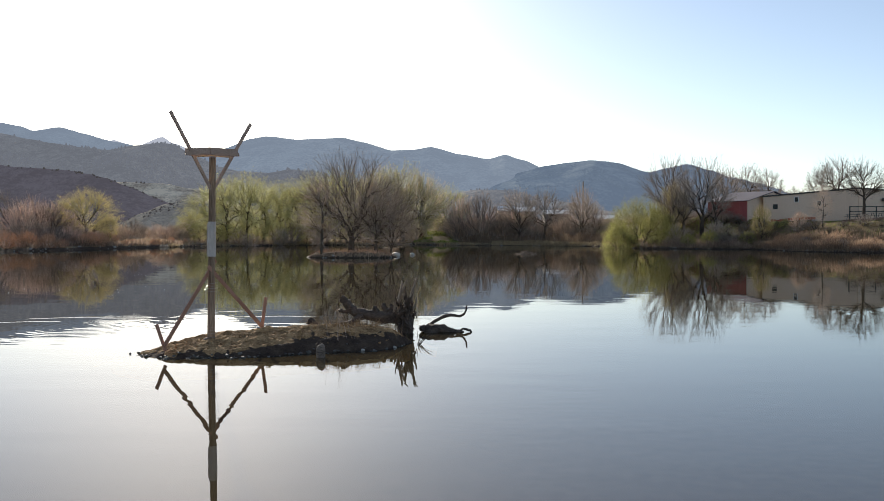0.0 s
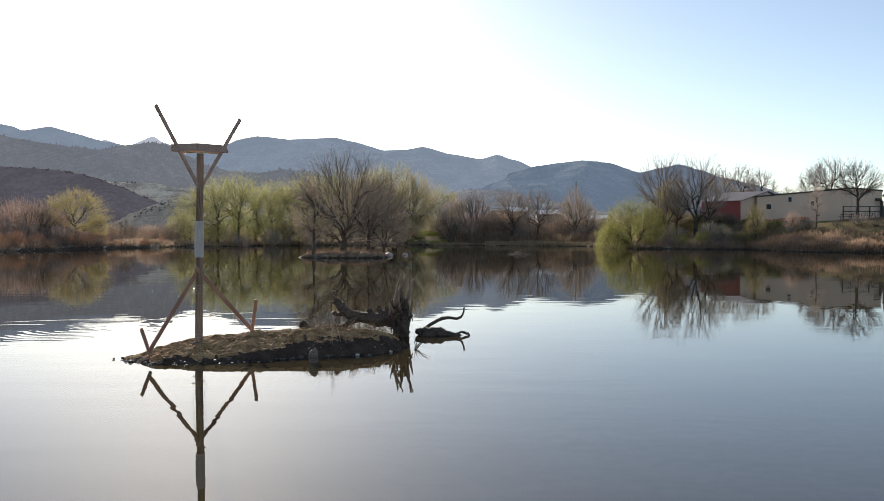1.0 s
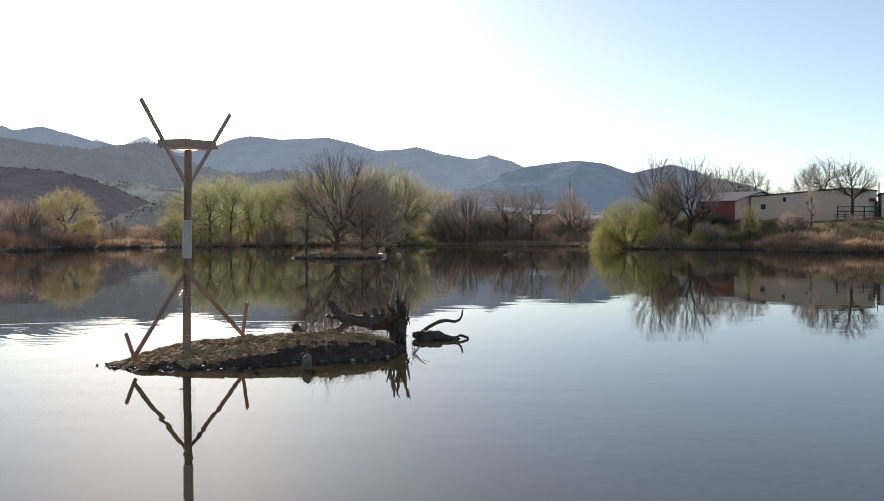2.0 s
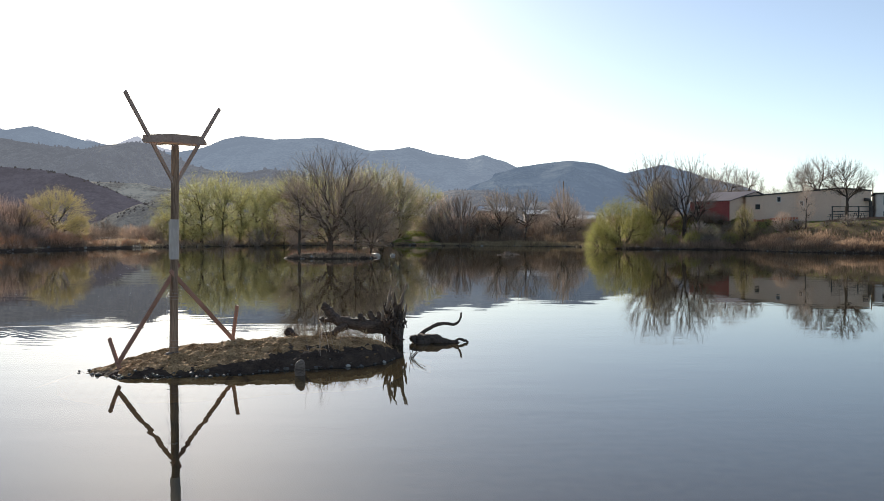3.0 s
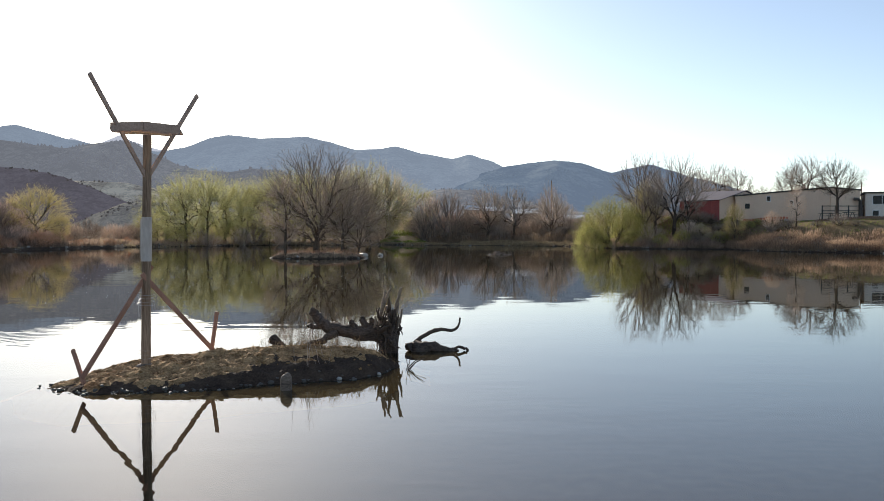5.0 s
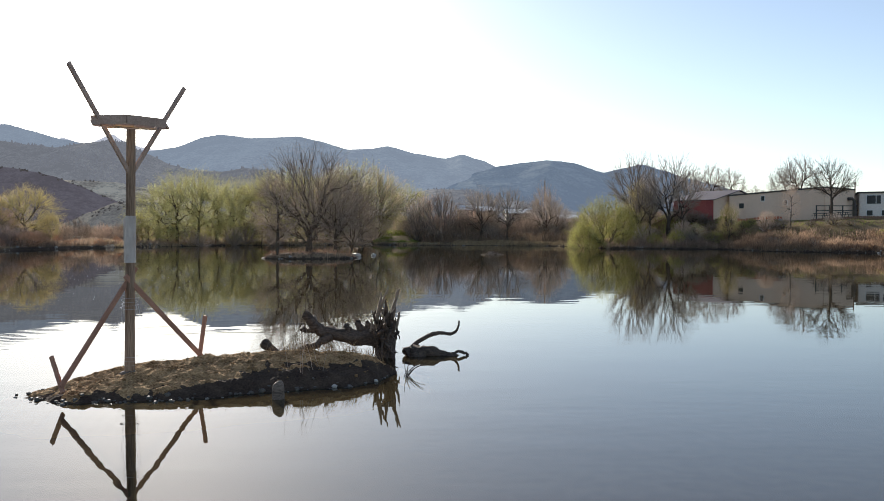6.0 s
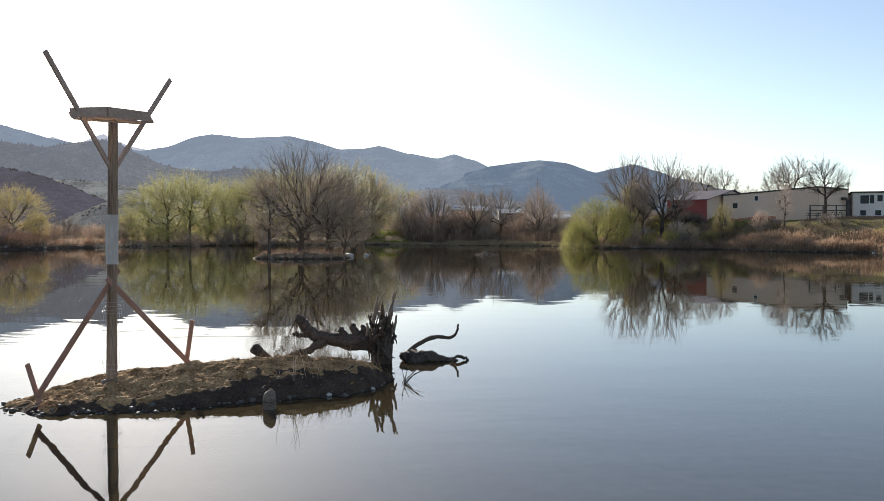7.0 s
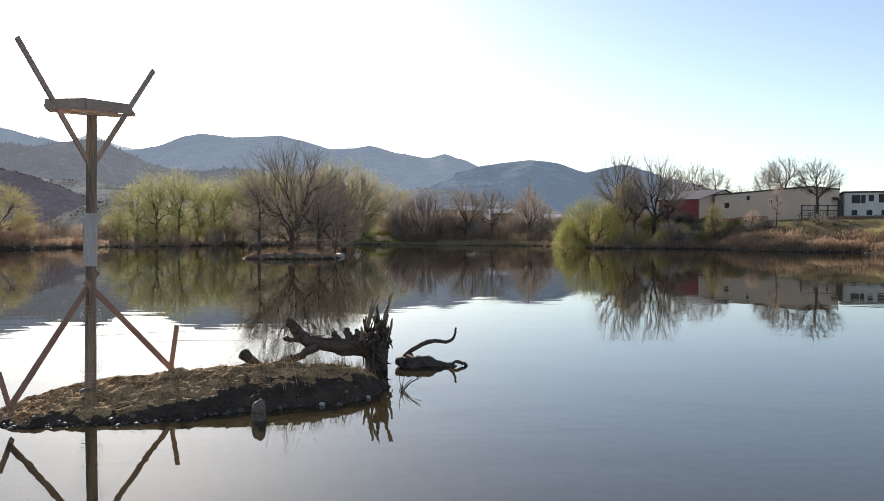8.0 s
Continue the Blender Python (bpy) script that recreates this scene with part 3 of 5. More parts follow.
part("pole", make_pole(), POLE_WOOD, mast, "weathered round wooden pole", smooth=True)
band = ([], [])
tube(band, [(pole_x(z), 0, z) for z in (2.67, 2.70, 3.0, 3.3, 3.62, 3.65)], [0.118, 0.112, 0.111, 0.111, 0.111, 0.112], 22, cap=False)
part("metal_guard", band, GALVANISED, mast, "dull galvanised sheet wrapped round the pole", smooth=True)
seam = ([], [])
box(seam, pole_x(3.1) - 0.135, -0.02, 2.72, pole_x(3.1) - 0.105, 0.03, 3.60)
part("guard_seam", seam, GALVANISED, mast)

# the platform: boards on edge round the pole
frame_plan = [(-7.04, 21.24, 5.62), (-6.40, 21.36, 5.66), (-5.90, 22.28, 5.69), (-6.05, 23.0, 5.69), (-6.72, 22.88, 5.67), (-7.32, 22.15, 5.65)]
for i, (a, b) in enumerate(zip(frame_plan, frame_plan[1:] + frame_plan[:1])):
    pa, pb = Vector(at_pole(*a)), Vector(at_pole(*b))
    tall = 0.184 if i < 2 else 0.05
    side = (pb - pa).cross(Vector((0, 0, 1)))
    drop = Vector((0, 0, -0.092 if i < 2 else -0.105))
    part("frame_board" if i < 2 else "frame_batten", board(([], []), pa + drop, pb + drop, tall, 0.04, side), WEATHERED, mast)
for i in (0, 1):
    inward = (Vector((PX, PY, 0)) - Vector(frame_plan[i]).lerp(Vector(frame_plan[i + 1]), 0.5))
    inward.z = 0
    inward = inward.normalized() * 0.30 + Vector((0, 0, -0.20))
    a, b = Vector(frame_plan[i]).lerp(Vector(frame_plan[i + 1]), 0.10 if i == 0 else -0.05), Vector(frame_plan[i]).lerp(Vector(frame_plan[i + 1]), 1.05 if i == 0 else 1.0)
    part("under_batten", board(([], []), Vector(at_pole(*(a + inward))), Vector(at_pole(*(b + inward))), 0.09, 0.03, (0, 0, 1)), DECK, mast)
part("cross_bearer", board(([], []), at_pole(-6.92, 21.60, 5.52), at_pole(-6.30, 22.75, 5.55), 0.09, 0.05, (0.9, -0.4, 0)), WEATHERED, mast)
arm_foot_z = 4.56
for tip, sx in ((( -7.19, 20.52, 6.52), -1), ((-5.855, 23.61, 6.57), 1)):
    tip = Vector(at_pole(*tip))
    foot = Vector((pole_x(arm_foot_z) + sx * 0.02, sx * 0.05, arm_foot_z))
    part("platform_arm", board(([], []), foot, tip, 0.094, 0.04, (tip - foot).cross(Vector((0, 0, 1)))), WEATHERED, mast)
bx_, bz_ = pole_x(2.4), 2.43
for foot, top in (((-7.47, 20.72, 0.32), (bx_ + 0.07, 0.16, 2.56)), ((-5.43, 23.36, 0.50), (bx_ - 0.05, -0.15, 2.40))):
    foot, top = Vector(at_pole(*foot)), Vector(top)
    part("pole_brace", board(([], []), foot, top, 0.10, 0.042, (top - foot).cross(Vector((0, 0, 1)))), TIMBER, mast)
for foot, top in (((-7.44, 20.74, 0.2), (-7.79, 21.05, 0.86)), ((-5.49, 23.34, 0.45), (-5.35, 23.34, 1.43))):
    foot, top = Vector(at_pole(*foot)), Vector(at_pole(*top))
    part("anchor_stake", board(([], []), foot, top, 0.085, 0.045, (0.4, 0.9, 0)), TIMBER, mast)
collar = pebble(3, 0.5, 0.3)
for v in collar.verts:
    v.co = Vector((v.co.x * 0.21, v.co.y * 0.18, v.co.z * 0.16 + 0.33))
part("footing", collar, DRIFT_GREY, mast, "grey stone packing at the foot of the pole", smooth=True)
coil = ([], [])
for top, turns, fall in ((2.0, 4, 0.30), (0.78, 3, 0.26)):
    pts = []
    for i in range(turns * 16 + 1):
        w, z = 2 * math.pi * i / 16, top - fall * i / (turns * 16)
        rad = 0.175 + 0.02 * math.sin(i * 0.9)
        pts.append((pole_x(z) + rad * math.cos(w), rad * math.sin(w), z + 0.02 * math.sin(w)))
    tube(coil, pts, [0.003] * len(pts), 4)
for dx, dy in ((0.16, -0.07), (0.17, 0.05), (-0.16, -0.06), (-0.17, 0.06)):
    tube(coil, [(pole_x(z) + dx + 0.015 * math.sin(z * 9 + dx * 40), dy, z) for z in [1.75 - 0.07 * i for i in range(16)]], [0.0022] * 16, 4)
part("wire_coil", coil, WIRE, mast, "thin loose wire coiled round the pole")


# driftwood stump lying behind the islet
def wander(points, amount, seed, cuts=4):
    """A wobbling line through the points."""
    r, out = random.Random(seed), []
    pts = [Vector(p) for p in points]
    for i, (a, b) in enumerate(zip(pts, pts[1:])):
        for k in range(cuts):
            u = k / cuts
            j = Vector((r.uniform(-1, 1), r.uniform(-1, 1), r.uniform(-1, 1))) * amount * (0 if (i == 0 and k == 0) else 1)
            p0, p3 = pts[max(i - 1, 0)], pts[min(i + 2, len(pts) - 1)]
            c = 0.5 * ((2 * a) + (b - p0) * u + (2 * p0 - 5 * a + 4 * b - p3) * u * u + (3 * a - p0 - 3 * b + p3) * u ** 3)
            out.append(c + j)
    out.append(pts[-1])
    return out


def knotty(out, points, r0, r1, seed, sides=10, lumps=0.25, amount=0.02, cuts=6):
    """A gnarled limb: a tube with lumpy, fluted sides."""
    line = wander(points, amount, seed, cuts)
    n = len(line)
    start = len(out[0])
    tube(out, line, [r0 + (r1 - r0) * i / (n - 1) for i in range(n)], sides)
    for i in range(n):
        for k in range(sides):
            v = out[0][start + i * sides + k]
            d = v - line[i]
            out[0][start + i * sides + k] = line[i] + d * (1 + lumps * noise.noise(v * 4.0 + Vector((seed, 0, 0))) + lumps * 0.8 * noise.noise((k * 1.7, seed, i * 0.25)))
    return out


SX, SY = -1.5, 26.55
stump = thing("driftwood_stump", SX, SY, 0.0, "uprooted dark tree trunk with tangled roots, lying in shallow water", "driftwood")
trunk = ([], [])
knotty(trunk, [(0.10, 0, 0.52), (-0.45, 0.0, 0.52), (-1.0, 0.02, 0.55), (-1.45, 0.03, 0.64), (-1.74, 0.0, 0.82), (-1.93, 0.0, 1.0), (-2.03, 0.0, 1.14)], 0.22, 0.11, 2, 16, 0.5)
part("trunk", trunk, DRIFT, stump, smooth=True)
for i, (pts, r0, r1) in enumerate((([(-1.35, -0.05, 0.55), (-1.7, -0.2, 0.38), (-2.15, -0.35, 0.22), (-2.5, -0.4, 0.12)], 0.12, 0.06),
                                   ([(-1.7, 0, 0.78), (-1.95, -0.05, 0.70), (-2.12, -0.08, 0.78)], 0.09, 0.06),
                                   ([(-0.55, 0, 0.72), (-0.62, -0.02, 0.88), (-0.66, 0, 0.98)], 0.14, 0.04),
                                   ([(-0.85, 0, 0.66), (-0.93, -0.02, 0.80), (-0.92, 0, 0.88)], 0.12, 0.05),
                                   ([(-0.35, 0, 0.78), (-0.40, -0.02, 0.92)], 0.14, 0.06))):
    part("limb_stub", knotty(([], []), pts, r0, r1, 11 + i, 9, 0.4), DRIFT, stump, smooth=True)
core = pebble(7, 1.0, 0.55, 3)
for v in core.verts:
    v.co = Vector((v.co.x * 0.26 + 0.05, v.co.y * 0.34, v.co.z * 0.50 + 0.42))
part("root_plate", core, DRIFT, stump, "dark matted root plate")
r = random.Random(8)
for i in range(72):
    w = r.uniform(0, 2 * math.pi)
    base = Vector((r.uniform(-0.20, 0.30), r.uniform(-0.25, 0.25), r.uniform(0.0, 0.95)))
    out_way = Vector((0.24 * math.cos(w) + 0.08, -0.30 + 0.5 * r.uniform(-1, 0.6), 0.8 * math.sin(w) - 0.12))
    L = r.uniform(0.5, 1.1)
    tip = base + out_way * L
    tip.z = max(tip.z, -0.08)
    tip.x = min(max(tip.x, -0.35), 0.50)
    part("root", knotty(([], []), [base, base.lerp(tip, 0.5) + Vector((0, r.uniform(-0.15, 0.1), r.uniform(-0.12, 0.12))), tip], r.uniform(0.035, 0.085), 0.012, 30 + i, 6, 0.3, 0.03, 3),
         DRIFT, stump)
for i, pts in enumerate(([(-0.15, -0.1, 0.75), (-0.12, -0.15, 1.15), (0.0, -0.12, 1.45), (0.14, -0.1, 1.80)], [(-0.12, -0.15, 1.1), (-0.05, -0.2, 1.5), (-0.02, -0.2, 1.74)],
                         [(0.22, -0.1, 0.8), (0.30, -0.1, 1.2), (0.34, -0.1, 1.5), (0.40, -0.1, 1.80)], [(0.27, -0.08, 1.1), (0.33, 0.0, 1.45), (0.47, 0.02, 1.83)],
                         [(0.30, -0.1, 0.75), (0.40, -0.12, 0.95), (0.46, -0.12, 1.22)], [(0.02, -0.15, 1.3), (0.12, -0.2, 1.0), (0.18, -0.2, 0.8)],
                         [(-0.28, -0.15, 0.7), (-0.26, -0.2, 0.9), (-0.30, -0.2, 1.02)])):
    part("upright_root", knotty(([], []), pts, 0.066, 0.02, 90 + i, 7, 0.25, 0.012, 4), DRIFT_PALE, stump, "bleached bare root", smooth=True)

# half-sunk log and its limb
log = thing("sunken_log", -0.25, 26.75, 0.0, "dark half-sunk log with splintered ends, afloat in the pond", "driftwood")
body = knotty(([], []), [(-0.60, 0, 0.02), (-0.35, 0, 0.09), (0.0, 0, 0.12), (0.40, 0.02, 0.05), (0.74, 0.02, -0.02)], 0.21, 0.06, 5, 14, 0.5)
part("trunk", body, DRIFT, log, smooth=True)
part("snapped_end", knotty(([], []), [(-0.52, 0, 0.02), (-0.64, 0, 0.10), (-0.70, -0.02, 0.14)], 0.09, 0.05, 51, 7, 0.4), DRIFT, log)
part("limb", knotty(([], []), [(0.55, 0.02, 0.02), (0.75, 0.05, 0.09), (0.98, 0.08, 0.06), (1.06, 0.1, -0.06)], 0.05, 0.03, 52, 7, 0.3), DRIFT, log)
snag = thing("curved_snag", -0.72, 28.6, 0.0, "curved bare branch rising out of the pond", "driftwood")
part("branch", knotty(([], []), [(-0.05, 0, -0.10), (0.10, 0, 0.08), (0.50, 0, 0.32), (0.80, 0, 0.38), (1.10, 0, 0.36), (1.30, 0, 0.48), (1.36, 0, 0.74)], 0.075, 0.03, 61, 8, 0.25, 0.012), DRIFT, snag, smooth=True)
part("fork", knotty(([], []), [(0.02, 0, 0.02), (0.12, 0, 0.05), (0.24, 0.0, -0.06)], 0.07, 0.03, 62, 7, 0.3), DRIFT, snag)

brushwood = thing("twig_bundle", -0.86, 23.7, 0.0, "thin dead twigs sticking out of the water", "twigs")
r = random.Random(4)
for i in range(9):
    tip = Vector((r.uniform(-0.05, 0.5), r.uniform(-0.2, 0.2), r.uniform(0.06, 0.42)))
    part("twig", knotty(([], []), [(r.uniform(-0.08, 0.05), 0, -0.1), tip * 0.5 + Vector((0, 0, 0.03)), tip], 0.010, 0.004, 70 + i, 4, 0.1, 0.01, 2), DRIFT, brushwood)

stub = thing("cut_log", -4.37, 26.2, -0.05, "short sawn grey log standing aslant in the shallows", "log", rz=-20)
cut = knotty(([], []), [(-0.21, 0, 0.47), (0, 0, 0.32), (0.40, 0.05, 0.03)], 0.135, 0.10, 77, 14, 0.3, 0.006, 5)
part("trunk", cut, DRIFT, stub, smooth=True)
part("sawn_face", tube(([], []), [(-0.216, 0, 0.476), (-0.226, 0, 0.484)], [0.118, 0.115], 16), DRIFT_GREY, stub, "grey sawn end grain")
part("twig", knotty(([], []), [(0.30, 0, 0.10), (0.44, 0.0, 0.26), (0.40, 0.0, 0.33), (0.30, 0, 0.38)], 0.016, 0.008, 79, 5, 0.2, 0.01, 3), DRIFT, stub)

post = thing("old_stump_post", -3.35, 21.06, -0.08, "squat weathered grey stump post at the water's edge", "post")
pv = ([], [])
rings = [(-0.3, 0.125), (0.0, 0.128), (0.13, 0.132), (0.25, 0.130), (0.33, 0.122), (0.39, 0.10), (0.425, 0.06), (0.435, 0.02)]
for z, rad in rings:
    for k in range(18):
        w = 2 * math.pi * k / 18
        rr = rad * (1 + 0.05 * noise.noise((k * 1.9, 0, z)))
        pv[0].append(Vector((rr * 0.95 * math.cos(w), rr * 0.8 * math.sin(w), z + 0.02 * math.cos(w))))
for i in range(len(rings) - 1):
    for k in range(18):
        a, b = i * 18, (k + 1) % 18
        pv[1].append((a + k, a + b, a + 18 + b, a + 18 + k))
pv[1].append(tuple((len(rings) - 1) * 18 + k for k in range(18)))
part("shaft", pv, DRIFT_GREY, post, smooth=True)

# stones along the islet's edge
stone_kinds, stone_meshes = [], {}
for i in range(5):
    me = bpy.data.meshes.new("stone")
    bm = pebble(i * 2.3 + 1, 0.62, 0.6, 2)
    bm.to_mesh(me)
    bm.free()
    me.polygons.foreach_set("use_smooth", [True] * len(me.polygons))
    stone_kinds.append(me)


def stone(x, y, size, mat, label, group, seed, sink=0.25, z=None):
    key = (seed % 5, mat.name)
    if key not in stone_meshes:
        stone_meshes[key] = stone_kinds[seed % 5].copy()
        stone_meshes[key].materials.append(mat)
    me = stone_meshes[key]
    ob = new("stone", me)
    h = max(islet_height(x, y), -0.02) if z is None else z
    ob.matrix_basis = pose(x, y, h + size * 0.65 * (1 - 2 * sink), 0, 0, seed * 47) @ Matrix.Diagonal((size, size * 0.85, size, 1))
    return tagged(ob, label, "stone", group)


r = random.Random(21)
for i in range(120):
    x = r.uniform(-8.6, -1.25) if i < 70 else r.uniform(-8.7, -5.0)
    y = islet_lines(x)[0] + r.gauss(0.0, 0.10) - (0.15 * r.random() if x < -7.8 else 0)
    stone(x, y, r.choice((0.02, 0.025, 0.03, 0.04, 0.055)) * r.uniform(0.8, 1.2), WET_STONE if r.random() < 0.88 else STONE, "small wet grey stone at the islet's edge", "stones round the islet", i)
for i, (x, s) in enumerate(((-2.35, 0.075), (-3.80, 0.085), (-2.05, 0.05), (-1.5, 0.06), (-2.75, 0.05), (-4.2, 0.045))):
    stone(x, islet_lines(x)[0] + 0.03, s * 0.85, CHALK if i in (0, 3) else WET_STONE, "pale rounded stone at the waterline", "stones round the islet", i + 3)
for i, (dx, dy) in enumerate(((0.20, 0.0), (0.30, 0.40), (0.0, -0.10))):
    stone(-8.72 + dx, 21.68 + dy, 0.045 - 0.006 * i, WET_STONE, "dark wet stone off the islet's tip", "stones round the islet", i, 0.3, z=0.0)

# straw and clods on top of the islet
litter = ([], [])
for _ in range(1500):
    x, y = r.uniform(-7.6, -1.2), r.uniform(20.9, 24.6)
    h = islet_height(x, y)
    if h < 0.22 + 0.14 * step(-5.2, -4.0, x):
        continue
    w, L = r.uniform(0, 6.3), r.uniform(0.04, 0.16)
    d = Vector((math.cos(w), math.sin(w), r.uniform(-0.05, 0.35))) * L
    tube(litter, [Vector((x, y, h + 0.005)), Vector((x, y, h + 0.01)) + d], [0.0035, 0.002], 3, cap=False)
tagged(part("straw_litter", litter, STRAW), "scattered dry straw on the islet", "straw", kind="stuff")
blades = ([], [])
for _ in range(420):
    x, y = r.choice(((r.gauss(-2.6, 0.5), r.gauss(23.9, 0.4)), (r.gauss(-1.9, 0.4), r.gauss(24.2, 0.3)), (r.gauss(-3.4, 0.6), r.gauss(23.7, 0.2))))
    h = islet_height(x, y)
    if h < 0.02:
        continue
    L = r.uniform(0.10, 0.34)
    p = Vector((x, y, h))
    b = Vector((r.uniform(-0.5, 0.5), r.uniform(-0.4, 0.2), 1)).normalized() * L
    tube(blades, [p, p + b * 0.6, p + b + Vector((r.uniform(-0.05, 0.05), 0, -0.02))], [0.004, 0.003, 0.001], 3, cap=False)
tagged(part("dry_tufts", blades, STRAW), "thin tufts of dead grass on the islet", "grass", kind="stuff")
for i in range(130):
    x, y = r.uniform(-7.4, -1.4), r.uniform(21.0, 23.8)
    if islet_height(x, y) < 0.16:
        continue
    ob = stone(x, y, r.choice((0.015, 0.02, 0.025, 0.03, 0.045)), SOIL, "dry crumbling clod of earth", "clods on the islet", i, 0.38)
    ob.name = "clod"
    ob["category"] = "clod"

stalks = thing("dead_stalks", -2.95, 22.5, 0.0, "few thin leafless stalks standing on the bank", "twigs")
for i in range(9):
    x, y = r.uniform(-0.45, 0.45), r.uniform(-0.15, 0.25)
    h = islet_height(x - 2.95, y + 22.5)
    tip = Vector((x + r.uniform(-0.3, 0.3), y + r.uniform(-0.1, 0.1), h + r.uniform(0.5, 0.95)))
    part("stalk", knotty(([], []), [(x, y, h - 0.05), Vector((x, y, h)).lerp(tip, 0.55) + Vector((r.uniform(-0.05, 0.05), 0, 0)), tip], 0.004, 0.0015, 140 + i, 4, 0.1, 0.008, 3), TWIG, stalks)

# white specks standing in for glints, and a faint wake on the open water
fluff = ([], [])
for _ in range(150):
    x, y = r.uniform(-30, -3), r.uniform(42, 80)
    q = r.uniform(0.012, 0.025)
    tube(fluff, [(x, y, 0.0), (x, y, q), (x + q * 0.3, y, q * 1.5)], [q, q * 0.9, q * 0.2], 6)
tagged(part("floating_fluff", fluff, GLINT_SPECK), "white specks on the pond standing in for glints", "fluff", kind="stuff")


def make_wake(points, width, height):
    line, verts, faces = wander(points, 0.03, 5, 10), [], []
    for i, p in enumerate(line):
        ease = math.sin(math.pi * i / (len(line) - 1)) ** 0.5
        for k in range(9):
            u = k / 8 * 2 - 1
            verts.append((p.x, p.y + u * width, 0.001 + height * ease * (0.5 + 0.5 * math.cos(u * math.pi))))
    for i in range(len(line) - 1):
        for k in range(8):
            a = i * 9 + k
            faces.append((a, a + 9, a + 10, a + 1))
    return verts, faces


for pts in ([(-10.6, 33.0, 0), (-9.0, 33.9, 0), (-7.9, 34.2, 0)], [(-9.0, 31.4, 0), (-7.0, 31.9, 0), (-5.2, 31.8, 0)],
            [(-16.5, 30.4, 0), (-14.6, 31.2, 0), (-13.2, 31.3, 0)], [(-17.8, 28.6, 0), (-15.8, 29.6, 0), (-14.4, 29.7, 0)]):
    tagged(part("water_wake", make_wake(pts, 0.16, 0.003), WATER, smooth=True), "low bright wake on the calm pond", "water", kind="structure")


# ---- trees ----
def leaf_cloud(centres, size, r, hang=0.0, ratio=0.45):
    """Small leaf quads at the centres, turned every way."""
    n = len(centres)
    g = np.random.RandomState(r.randrange(1 << 30))
    c = np.array(centres, float)
    d = g.normal(size=(n, 3))
    d[:, 2] -= hang * 2
    d /= np.linalg.norm(d, axis=1)[:, None]
    e = np.cross(d, g.normal(size=(n, 3)))
    e /= np.linalg.norm(e, axis=1)[:, None] + 1e-9
    s = (size * g.uniform(0.6, 1.4, n))[:, None]
    v = np.stack([c, c + d * s * 0.5 + e * s * ratio * 0.5, c + d * s, c + d * s * 0.5 - e * s * ratio * 0.5], 1).reshape(-1, 3)
    return v.tolist(), (np.arange(n * 4).reshape(-1, 4)).tolist()


